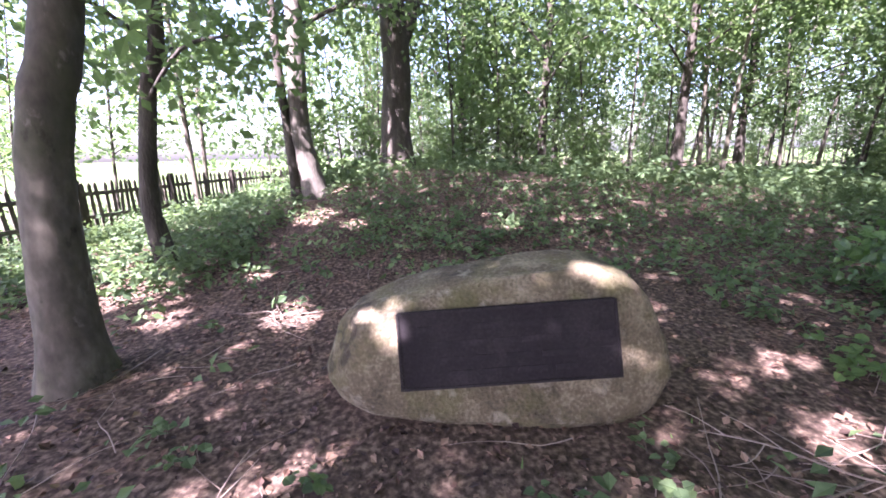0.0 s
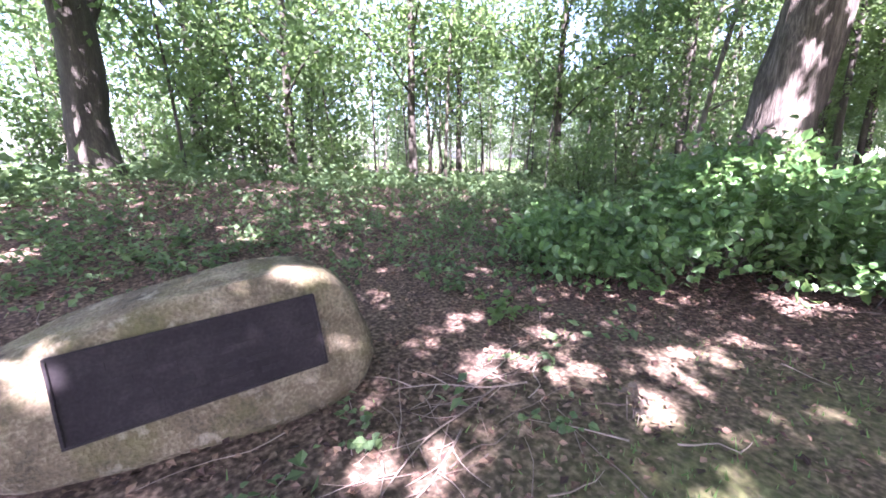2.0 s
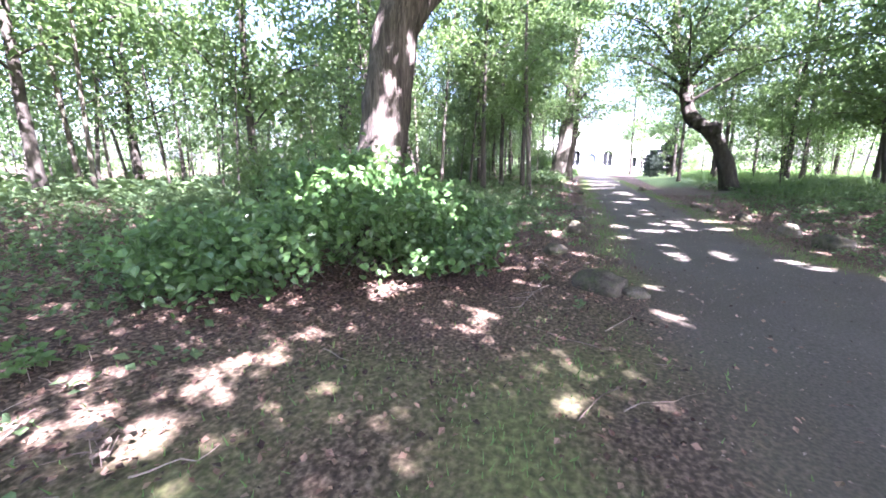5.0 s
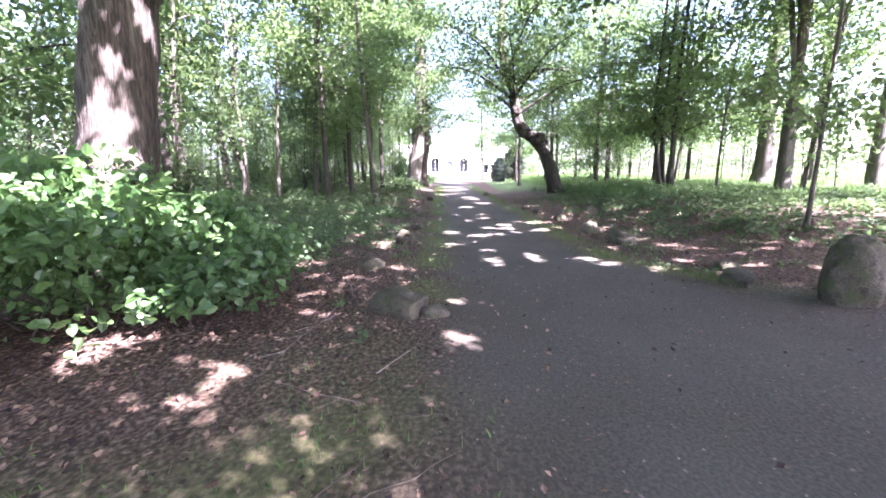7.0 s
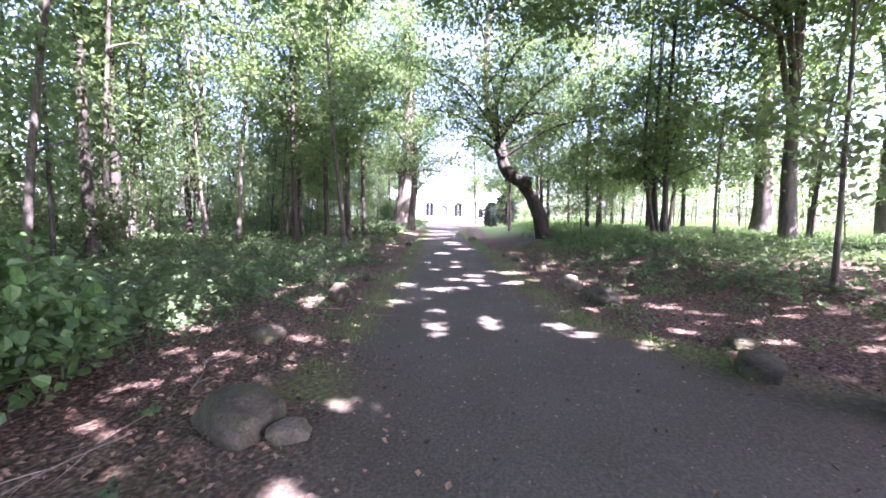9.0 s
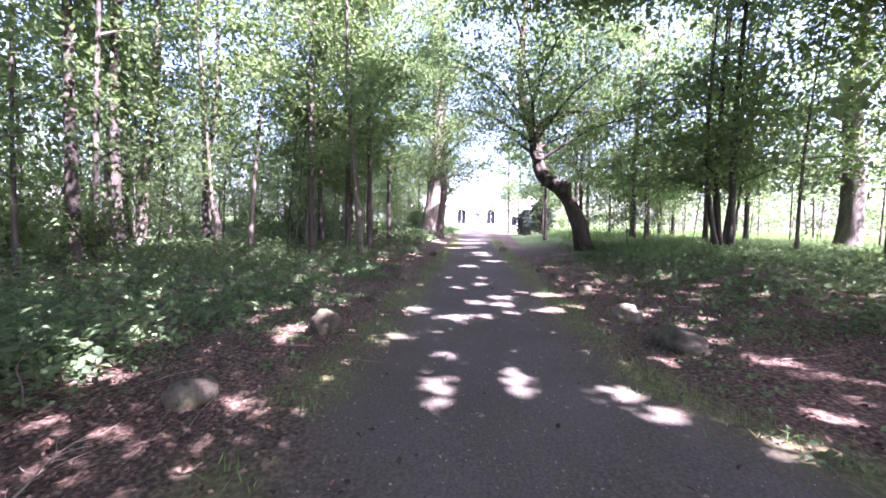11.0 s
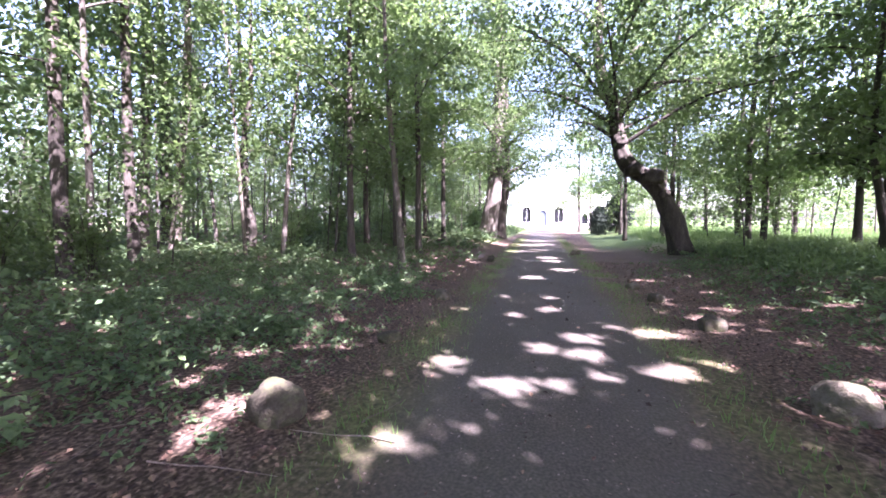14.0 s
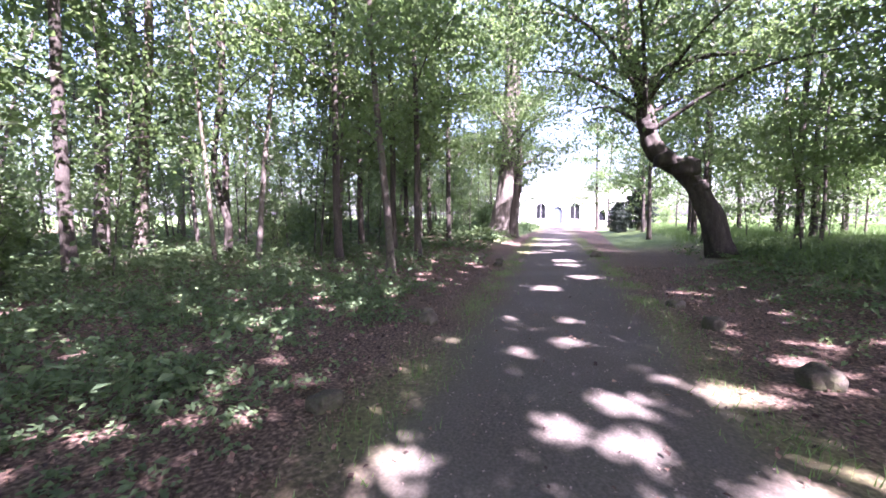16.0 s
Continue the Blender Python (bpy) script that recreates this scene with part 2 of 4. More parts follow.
def build_ground():
    def axis(lo, a, b, hi, fine):
        near = np.arange(a, b, fine)
        return np.concatenate([a - np.geomspace(fine, a - lo, 26)[::-1], near, b + np.geomspace(fine, hi - b, 26)])
    xs, ys = axis(-900, -7, 29, 900, 0.22), axis(-900, -12, 12, 900, 0.18)
    verts = [(x, y, gz(x, y) + relief(x, y)) for y in ys for x in xs]
    w = len(xs)
    i, j = np.meshgrid(np.arange(w - 1), np.arange(len(ys) - 1))
    q = (j * w + i).ravel()
    me = mesh_from("ground", verts, np.stack([q, q + 1, q + w + 1, q + w], 1), ground_material(), True)
    col = me.color_attributes.new("kinds", "FLOAT_COLOR", "POINT")
    data = np.zeros((len(verts), 4), np.float32)
    for k, (x, y, z) in enumerate(verts):
        e = abs(y - road_mid(x)) - road_half(x) + 0.35 * noise.noise(Vector((x * 0.8, y * 0.8, 2)))
        road = 1 / (1 + math.exp(max(-30, min(30, e * (9 if x > 8.5 else 4))))) if -30 < x < 73 else 0.0
        lawn = 1 / (1 + math.exp(max(-30, min(30, (y + 8.2 + max(0, 20 - x) * 1.1) * 1.6))))
        lawn = max(lawn, 1 / (1 + math.exp(max(-30, min(30, (x - 0.06 * y + 8.5) * 1.5)))), 1 / (1 + math.exp(max(-30, min(30, (31 - x))))) * (abs(y + 2.2) > 2.8))
        data[k] = (road, moss_amount(x, y), lawn * (1 - road), 1)
    col.data.foreach_set("color", data.ravel())
    return tagged(new("ground", me), "forest floor of brown leaf litter, moss and a grey dirt track", "ground", kind="structure")


build_ground()
RNG = np.random.default_rng(7)


# ---- leaves ----
def leaves(points, size, rng, flat=0.6, wide=0.62, spread=0.35, broad=False):
    """Vertices and faces of leaves at the points, each folded along its rib and pointing its own way; flat: how level they lie."""
    p = np.asarray(points, float)
    n = len(p)
    s = np.asarray(size) * (1 + spread * rng.uniform(-1, 1, n))[:, None]
    up = rng.normal(0, 1, (n, 3)) * (1 - flat) + np.array([0, 0, 1.0]) * flat
    up /= np.linalg.norm(up, axis=1)[:, None]
    way = rng.normal(0, 1, (n, 3))
    way[:, 2] -= 0.4
    way -= up * (way * up).sum(1)[:, None]
    way /= np.linalg.norm(way, axis=1)[:, None]
    side = np.cross(up, way)
    if broad:
        pts = ((0, 0, 0), (0.22, -0.5 * wide * 1.5, 0.08), (0.62, -0.42 * wide * 1.5, 0.06), (1, 0, -0.12), (0.62, 0.42 * wide * 1.5, 0.06), (0.22, 0.5 * wide * 1.5, 0.08))
        tri = ((0, 1, 2), (0, 2, 3), (0, 3, 4), (0, 4, 5))
    else:
        pts = ((0, 0, 0), (0.45, -0.5 * wide, 0.1), (1, 0, -0.05), (0.45, 0.5 * wide, 0.1))
        tri = ((0, 1, 2), (0, 2, 3))
    v = np.stack([p + s * (a * way + b * side + c * up) for a, b, c in pts], 1).reshape(-1, 3)
    k = len(pts)
    f = (np.arange(n)[:, None, None] * k + np.array(tri)[None]).reshape(-1, 3)
    return v, f


# where the sun comes through the leaves: x, y and radius of its flecks on the ground
FLECKS_BY_STONE = [
    (2.8, 2.58, 0.12), (3.24, 1.89, 0.12), (2.96, 1.39, 0.1), (3.61, 1.21, 0.1), (3.89, 0.98, 0.11), (3.45, 0.88, 0.11), (2.99, 0.8, 0.13), (2.39, 3.46, 0.11),
    (2.5, 2.38, 0.07), (2.49, 1.86, 0.07), (2.26, 1.13, 0.06), (6.04, 1, 0.15), (1.3, 1.26, 0.15), (1.6, 1.12, 0.1), (2.59, 0.2, 0.06), (5.6, -0.55, 0.09),
    (2.72, 1.43, 0.06), (-2.22, 3.56, 0.25), (-1.05, 3.5, 0.26), (-0.64, 2.43, 0.12), (1.56, 6, 0.16), (3.07, 6.37, 0.16), (-0.51, 1.67, 0.12), (-1.68, 4.55, 0.21),
    (-0.67, 6.3, 0.23), (4.41, 0.9, 0.13), (6.21, 0.69, 0.15), (5.72, 0.8, 0.16), (5.32, -0.53, 0.08), (8.5, -0.18, 0.07), (6.92, -0.77, 0.08)]
FLECKS_ON_ROAD = [
    (9.3, -3.03, 0.15), (9.68, -3.76, 0.16), (9.33, -4.95, 0.24), (9.48, -6.16, 0.18), (8.95, -5.49, 0.18), (7.4, -2.44, 0.12), (6.29, -2.43, 0.16), (10.47, -2.97, 0.09),
    (10.02, -3.73, 0.17), (9.73, -2.97, 0.15), (9.44, -3.02, 0.13), (10.94, -1.94, 0.11), (11.12, -2.19, 0.11), (11.11, -0.69, 0.25), (10.65, -0.8, 0.17), (9.81, -4.67, 0.19),
    (14.1, -3.61, 0.29), (13.52, -3.15, 0.23), (13.45, -3.66, 0.22), (14.61, -4.56, 0.31), (14.65, -4.92, 0.18), (13.12, -4.53, 0.26), (12.66, -2.07, 0.29), (12.33, -2.7, 0.14),
    (12.26, -2.9, 0.25), (12.43, -3.32, 0.18), (15.74, -5.48, 0.22), (14.83, -4.09, 0.12), (12.85, -3.95, 0.08), (12.77, -3.74, 0.09), (15.27, -1.63, 0.1)]
# the same for flecks that fall on the stone, the bush and the linden, as they would lie on level ground
FLECKS_ABOVE = [
    (11.28, -0.93, 0.2), (12.53, -5.33, 0.2), (12.3, -6.3, 0.18), (11.5, -6.35, 0.15), (13.3, -6.2, 0.14), (10.7, -6.6, 0.14),
    (0.22, 2.6, 0.2), (1.72, 2.92, 0.12), (-1.2, 8.3, 0.4), (-2.6, 9.6, 1.2), (-0.4, 10.2, 1.0), (8.7, 3.62, 0.08), (8.36, 3.2, 0.07), (8.57, 4.15, 0.09), (9.28, 3.83, 0.08), (6.33, 2.63, 0.25),
    (6.98, 2.01, 0.42), (7.33, 1.43, 0.3), (6.63, 2.38, 0.22), (7.33, 2.44, 0.3), (7.42, 1.02, 0.22), (5.87, 3.25, 0.14), (-1.34, 6.79, 0.5), (-3.1, 4.45, 0.7),
    (-4.4, 5.65, 1.2), (-5.34, 8.23, 1.4), (0.25, 10.9, 0.25), (36.56, 3.72, 0.9), (28.18, -3.82, 0.5), (28.8, -2.44, 0.4), (27.66, -5.19, 0.3)]
FLECKS_AFAR = [
    (16.78, -3.08, 0.16), (15.65, -3.12, 0.23), (15.12, -2.59, 0.14), (16.64, -2.23, 0.12), (24.07, -3.02, 0.5), (32.17, 0.31, 0.85), (27.83, -1.08, 0.52), (34.16, -2.31, 0.75),
    (48.52, -1.72, 1.09), (25.26, -2.75, 0.58), (15.01, -5.53, 0.15), (31.83, 1.13, 0.8), (28.17, -0.95, 0.49), (19.5, -2.6, 0.4), (21.5, -3.4, 0.5), (29, -1.9, 1),
    (33, -1.4, 1.2), (38, -1.2, 1.5)]


_r = np.random.default_rng(99)
SMALL_FLECKS = [(x, y, a) for x, y, a in zip(_r.uniform(-4, 20, 240), _r.uniform(-9.5, 7, 240), 0.1 * _r.uniform(0, 1, 240) ** 2)
                if (abs(y - road_mid(x)) > road_half(x) + 0.2) and not (-0.7 < x < 1.9 and 0.7 < y < 3.2) and not (7.2 < x < 8.8 and -1.9 < y < 0.2)]
SMALL_FLECKS += [(x, y, 0.03 + 0.22 * a * a) for x, y, a in zip(_r.uniform(7.8, 24, 130), _r.uniform(-1.2, 5.9, 130), _r.uniform(0, 1, 130)) if y > -1.1 + 0.06 * (x - 8) and (x > 8.8 or y > 0.2)]
SMALL_FLECKS += [(x, y, 0.03 + 0.15 * a * a) for x, y, a in zip(_r.uniform(8.5, 21, 60), _r.uniform(-8.2, -5.0, 60), _r.uniform(0, 0.85, 60))]


def shaded(p, rng, keep=0.0, pad=0.0):
    """Which leaves to keep, so that the sun's flecks reach the ground where they lie."""
    q = p - np.asarray(TO_SUN)[None] * (p[:, 2:3] / TO_SUN.z)
    on = np.ones(len(p), bool)
    for x, y, a in FLECKS_BY_STONE + FLECKS_ON_ROAD + FLECKS_ABOVE + FLECKS_AFAR + SMALL_FLECKS:
        d = np.hypot(q[:, 0] - x, q[:, 1] - y) / (0.7 * a + 0.06 + pad)
        on &= (d > 1) | (rng.uniform(0, 1, len(p)) < keep)
    return on


# ---- trees ----
def limb(path, radii, sides=8, seed=0, rough=0.06):
    """Vertices and quads of a tapered, slightly uneven tube along a path."""
    rng = np.random.default_rng(seed)
    path = [Vector(p) for p in path]
    v, f = [], []
    for i, (c, r) in enumerate(zip(path, radii)):
        d = (path[min(i + 1, len(path) - 1)] - path[max(i - 1, 0)]).normalized()
        a = d.cross(Vector((0.3, 1, 0.1))).normalized()
        b = d.cross(a)
        for k in range(sides):
            t = 2 * math.pi * k / sides
            w = r * (1 + rough * (2 * noise.noise(Vector((math.cos(t) * 1.7, math.sin(t) * 1.7, i * 0.35 + seed * 3.1))) + rng.uniform(-0.4, 0.4)))
            v.append(c + (a * math.cos(t) + b * math.sin(t)) * w)
    for i in range(len(path) - 1):
        for k in range(sides):
            j = (k + 1) % sides
            f.append((i * sides + k, i * sides + j, (i + 1) * sides + j, (i + 1) * sides + k))
    return np.array(v), np.array(f)


def joined(pieces):
    v, f, n = [], [], 0
    for a, b in pieces:
        v.append(a), f.append(np.asarray(b) + n)
        n += len(a)
    return np.concatenate(v), np.concatenate(f)


def curve_path(points, steps):
    """A smooth path through the points."""
    p = np.array(points, float)
    t = np.linspace(0, len(p) - 1, steps)
    out = []
    for u in t:
        i = min(int(u), len(p) - 2)
        w = u - i
        a, b, c, d = p[max(i - 1, 0)], p[i], p[i + 1], p[min(i + 2, len(p) - 1)]
        out.append(0.5 * (2 * b + (c - a) * w + (2 * a - 5 * b + 4 * c - d) * w ** 2 + (3 * b - a - 3 * c + d) * w ** 3))
    return out


def part(name, me, parent, label=""):
    ob = new(name, me)
    ob.parent = parent
    if label:
        ob["label"] = label
    return ob


def big_tree(x, y, r, spine, height, label, bark, seed, limbs=7, crown=3000, crown_lo=4.0, spread=3.2, leaf=0.13, flare=1.5, ridges=0.0, sides=20, fork=(), rough=0.05):
    """A tall tree: spine gives its bends as (x, y, z) from its foot; a flared trunk, limbs and a crown of leaves."""
    rng = np.random.default_rng(seed)
    z0 = gz(x, y) - 0.08
    thing = new("tree")
    thing.location = (x, y, z0)
    tagged(thing, label, "tree")
    pts = [(0, 0, 0), *spine]
    top = pts[-1]
    if top[2] < height:
        pts.append((top[0] + rng.uniform(-0.4, 0.4), top[1] + rng.uniform(-0.4, 0.4), height))
    path = curve_path(pts, 40)
    rad = []
    for c in path:
        h = c[2] / height
        rad.append(r * (1 - 0.75 * h) * (1 + (flare - 1) * math.exp(-c[2] / 0.35)))
    v, f = limb(path, rad, sides, seed, rough)
    if ridges:
        c = np.repeat(np.array([list(p) for p in path]), sides, axis=0)
        k = np.tile(np.arange(sides), len(path))
        v = c + (v - c) * (1 + ridges * (np.cos(k * math.pi) + 0.6 * np.sin(k * 2.4)))[:, None]
    part("trunk", mesh_from("trunk", v, f, bark, True), thing)
    cloud = []
    starts = [c for c in path if c[2] > crown_lo * 0.8]
    for i in range(limbs):
        c = np.array(starts[int((i + 0.3) / limbs * (len(starts) - 1))])
        a = i * 2.4 + seed
        ln = spread * rng.uniform(0.7, 1.1) * (1 - 0.35 * c[2] / height)
        end = c + ln * np.array([math.cos(a), math.sin(a), rng.uniform(0.15, 0.6)])
        mid = (c + end) / 2 + np.array([0, 0, 0.12 * ln])
        lp = curve_path([c, mid, end], 9)
        lr = np.linspace(r * 0.3 * (1 - 0.5 * c[2] / height), 0.015, 9)
        lv, lf = limb(lp, lr, 6, seed + i)
        part("limb", mesh_from("limb", lv, lf, bark, True), thing)
        for q in lp[2:]:
            cloud.append(q)
    for path_f, rf in fork:
        fp = curve_path(path_f, 14)
        fv, ff = limb(fp, np.linspace(rf, rf * 0.3, 14), 10, seed + 50)
        part("limb", mesh_from("limb", fv, ff, bark, True), thing)
        cloud += list(fp[6:])
    if crown:
        cl = np.array(cloud)[rng.integers(0, len(cloud), crown // 14)]
        cl = cl + rng.normal(0, 1, cl.shape) * np.array([0.5, 0.5, 0.3]) * spread / 3
        pos = np.repeat(cl, 14, axis=0) + rng.normal(0, 1, (len(cl) * 14, 3)) * np.array([0.34, 0.34, 0.13])
        base = np.array([x, y, z0])
        pos = pos[shaded(pos + base, rng, pad=0.06)]
        lv, lf = leaves(pos, leaf, rng, flat=0.4)
        part("crown", mesh_from("crown", lv, lf, LEAF), thing)
    return thing


# ---- the memorial stone ----
def lump(name, size, material, seed, rough=0.12, level=4, flat=0.0, freq=1.3):
    """An uneven boulder, half lengths in size, its foot sunk a little."""
    bm = bmesh.new()
    bmesh.ops.create_icosphere(bm, subdivisions=level, radius=1)
    for v in bm.verts:
        d = v.co.normalized()
        k = 1 + rough * noise.noise(d * freq + Vector((seed * 7.3, 0, 0))) * 2 + rough * 0.35 * noise.noise(d * freq * 3.5 + Vector((0, seed * 3.1, 0)))
        c = d * k
        e = 0.8
        c = Vector([math.copysign(abs(q) ** e, q) for q in c])
        v.co = Vector((c.x * size[0], c.y * size[1], max(c.z, -0.75 + flat) * size[2]))
    me = bpy.data.meshes.new(name)
    bm.to_mesh(me)
    bm.free()
    for p in me.polygons:
        p.use_smooth = True
    me.materials.append(material)
    return me


def box(name, size, material, bevel=0.006):
    bm = bmesh.new()
    bmesh.ops.create_cube(bm, size=1)
    bmesh.ops.scale(bm, vec=size, verts=bm.verts)
    if bevel:
        bmesh.ops.bevel(bm, geom=bm.edges[:], offset=bevel, segments=2, affect="EDGES")
    me = bpy.data.meshes.new(name)
    bm.to_mesh(me)
    bm.free()
    me.materials.append(material)
    return me


def memorial_stone():
    """A long boulder, higher at one end, its front dressed back at a lean for the plaque."""
    bm = bmesh.new()
    bmesh.ops.create_icosphere(bm, subdivisions=5, radius=1)
    for v in bm.verts:
        d = v.co.normalized()
        k = 1 + 0.07 * noise.noise(d * 1.4 + Vector((2.2, 0, 0))) + 0.045 * noise.noise(d * 4 + Vector((5, 1, 0))) + 0.022 * noise.noise(d * 9) + 0.009 * noise.noise(d * 23)
        c = Vector([math.copysign(abs(q) ** 0.64, q) for q in d * k])
        u = c.x
        high = 0.8 + 0.1 * u + 0.035 * math.sin((u + 0.2) * 2.6)
        x = u * (1.0 if u > 0 else 1.16)
        z = c.z * high if c.z > 0 else c.z * 0.3
        y = c.y * (0.54 + 0.06 * u)
        if z < 0.1:
            x *= 1 - 0.55 * (0.1 - z)
            y *= 1 - 0.9 * (0.1 - z)
        if c.z > 0 and y < 0:
            y *= 1 - 0.1 * c.z
        front = -0.42 + 0.26 * max(0, z)
        if y < front and z > 0.02:
            y = front + 0.25 * (y - front)
        v.co = Vector((x, y, z + 0.12))
    me = bpy.data.meshes.new("memorial_stone")
    bm.to_mesh(me)
    bm.free()
    for p in me.polygons:
        p.use_smooth = True
    me.materials.append(STONE)
    m = pose(0.66, 2.4, -0.03, 0, 0, -2) @ Matrix.Scale(0.98, 4)
    thing = new("memorial_stone")
    thing.matrix_world = m
    tagged(thing, "long grey-brown granite boulder with a dark plaque on its face", "memorial stone")
    part("boulder", me, thing)
    plaque = part("plaque", box("plaque", (1.26, 0.035, 0.45), PLAQUE, 0.005), thing, "dark metal plaque with worn raised lines")
    plaque.matrix_basis = pose(0.0, -0.39, 0.555, -15, -3.6, 0)
    for name, size, place in (("plaque_rim", (1.26, 0.012, 0.016), (0, -0.022, 0.215)), ("plaque_rim", (1.26, 0.012, 0.016), (0, -0.022, -0.215)),
                              ("plaque_rim", (0.016, 0.012, 0.414), (-0.622, -0.022, 0)), ("plaque_rim", (0.016, 0.012, 0.414), (0.622, -0.022, 0))):
        part(name, box(name, size, RAISED, 0.003), plaque).location = place
    rng = np.random.default_rng(3)
    for row, (z, words) in enumerate(((0.12, 5), (0.03, 6), (-0.06, 5), (-0.14, 4))):
        x = -0.52 + 0.06 * row
        for _ in range(words):
            w = rng.uniform(0.1, 0.2)
            part("text_bar", box("text_bar", (w, 0.007, 0.035), RAISED, 0.002), plaque).location = (x + w / 2, -0.02, z)
            x += w + 0.045
    return thing


memorial_stone()


# ---- field stones along the road ----
def rock(x, y, size, seed, label, sink=0.3):
    ob = new("rock", lump("rock", [0.7 * s for s in size], ROCK, seed, 0.15, 4, freq=1.5))
    ob.matrix_world = pose(x, y, gz(x, y) + 0.7 * size[2] * (0.5 - sink), 0, 0, seed * 47 % 360)
    return tagged(ob, label, "rock", group="stones along the road")


FIELD = "rounded grey field stone on the leaf litter by the road"
rock(7.1, -1.72, (0.5, 0.4, 0.32), 1, "broad mossy field stone sunk in the verge", 0.48)
rock(6.95, -2.15, (0.22, 0.18, 0.12), 2, FIELD)
rock(8.95, -0.95, (0.3, 0.24, 0.2), 3, "greenish field stone in the leaf litter")
rock(11.1, -1.2, (0.32, 0.27, 0.32), 4, "pinkish upright field stone by the road", 0.2)
rock(7.3, -6.85, (0.37, 0.35, 0.7), 5, "large upright brown boulder at the edge of the road", 0.0)
rock(8.9, -6.55, (0.24, 0.18, 0.14), 6, FIELD)
rock(8.2, -6.25, (0.42, 0.28, 0.22), 7, "low flat field stone beside the road")
rock(11.2, -5.85, (0.5, 0.36, 0.28), 8, "broad brown field stone beside the road", 0.3)
rock(12.45, -5.6, (0.3, 0.25, 0.3), 9, "dark field stone with a sunlit side", 0.2)
rock(15.1, -5.5, (0.26, 0.22, 0.24), 10, "pale sunlit field stone beside the road")
rock(17.0, -5.15, (0.22, 0.2, 0.2), 11, FIELD)
rock(18.4, -4.95, (0.22, 0.2, 0.16), 12, FIELD)
rock(15.9, -1.1, (0.2, 0.17, 0.2), 13, "small grey stone in the undergrowth", 0.2)
rock(16.25, -0.95, (0.17, 0.15, 0.16), 14, "small pale stone in the undergrowth", 0.2)
rock(13.2, -1.2, (0.24, 0.2, 0.14), 15, "field stone half hidden in plants")
rock(23.0, -0.75, (0.25, 0.2, 0.18), 16, FIELD)
rock(24.0, -0.6, (0.2, 0.2, 0.16), 17, FIELD)
rock(27.0, -3.9, (0.3, 0.26, 0.28), 18, FIELD)

# ---- large trees ----
big_tree(-2.32, 2.56, 0.152, [(0.05, 0.05, 1.2), (0.13, 0.12, 1.9), (0.26, 0.24, 2.6), (0.5, 0.45, 5)], 13, "thick smooth grey-brown beech trunk on leaf litter", BARK_SMOOTH, 11, 7, 5200, 6.0, 3.6, flare=1.75)
big_tree(-3.35, 5.15, 0.11, [(-0.06, -0.05, 0.9), (0.12, 0.02, 2.2), (0.32, 0.15, 3.6)], 10, "slim dark leaning tree before the fence", BARK_DARK, 12, 6, 5200, 2.6, 2.6)
big_tree(-2.0, 7.5, 0.19, [(-0.12, 0, 0.8), (-0.18, 0, 1.6), (-0.08, 0, 3.5)], 11, "slim grey-brown tree on the mound", BARK, 13, 6, 4400, 3.6, 2.8)
big_tree(-2.35, 7.45, 0.09, [(-0.04, 0, 1.2), (-0.1, 0, 2.8), (-0.1, 0.2, 5)], 9, "thin dark stem beside a thicker tree", BARK_DARK, 14, 5, 3000, 3.4, 2.2)
big_tree(-0.6, 9.5, 0.36, [(-0.02, 0, 1.0), (0.06, 0, 2.4), (0.02, 0.1, 5)], 14, "thick dark forked tree on top of the mound", BARK_DARK, 15, 7, 6000, 4.0, 3.6, flare=1.5,
         fork=[([(0.05, 0, 2.5), (0.5, 0.05, 3.5), (0.95, 0.3, 5.2), (1.2, 0.3, 8)], 0.15)])
big_tree(7.25, 2.02, 0.42, [(0.12, -0.14, 1.0), (0.24, -0.27, 1.9), (0.39, -0.44, 3.5), (0.6, -0.68, 5.6)], 16, "massive furrowed linden trunk rising behind a bush", BARK_FURROWED, 16, 9, 6000, 8.0, 4.2, flare=1.4, ridges=0.05, sides=48, rough=0.08,
         fork=[([(0.4, -0.46, 3.3), (0.8, -0.8, 4.1), (1.5, -1.5, 5.0), (2.9, -2.4, 6.6)], 0.17)])
bent = big_tree(26.3, -8.0, 0.38, [(0.05, 0.5, 1.6), (0.1, 1.2, 2.9), (0.15, 1.8, 3.4), (0.2, 2.35, 4.0), (0.2, 2.6, 5.0), (0.2, 2.75, 6.1), (0.2, 3.5, 8.5)], 14, "crooked old tree bent over the road", BARK_DARK, 17, 18, 34000, 5.4, 7.0, flare=1.2, ridges=0.05, sides=28, leaf=0.15, rough=0.16,
         fork=[([(0.2, 2.7, 6.0), (0.1, 1.9, 6.75), (0, 0.3, 6.9), (0, -1.5, 6.5)], 0.13)])
for x, y, z, a in ((-0.1, 1.3, 3.15, 0.36), (-0.05, 1.95, 3.45, 0.3), (-0.1, 0.85, 2.5, 0.22), (0.0, 2.5, 4.7, 0.22)):
    burl = part("burl", lump("burl", (a, a * 1.2, a), BARK_DARK, int(a * 100), 0.22, 3, freq=2.5), bent)
    burl.location = (x, y, z)
big_tree(35.2, 1.75, 0.6, [(0.02, -0.25, 1.5), (0.08, -0.5, 3.5), (0.1, -0.7, 8)], 18, "thick pale trunk beside the road", BARK, 18, 12, 19000, 4.6, 4.8, flare=1.5, leaf=0.16)
big_tree(36.3, 0.95, 0.35, [(0, -0.1, 2), (0.1, -0.3, 5)], 16, "dark trunk close beside a thicker one", BARK_DARK, 19, 10, 8000, 4.0, 4.0, leaf=0.19)
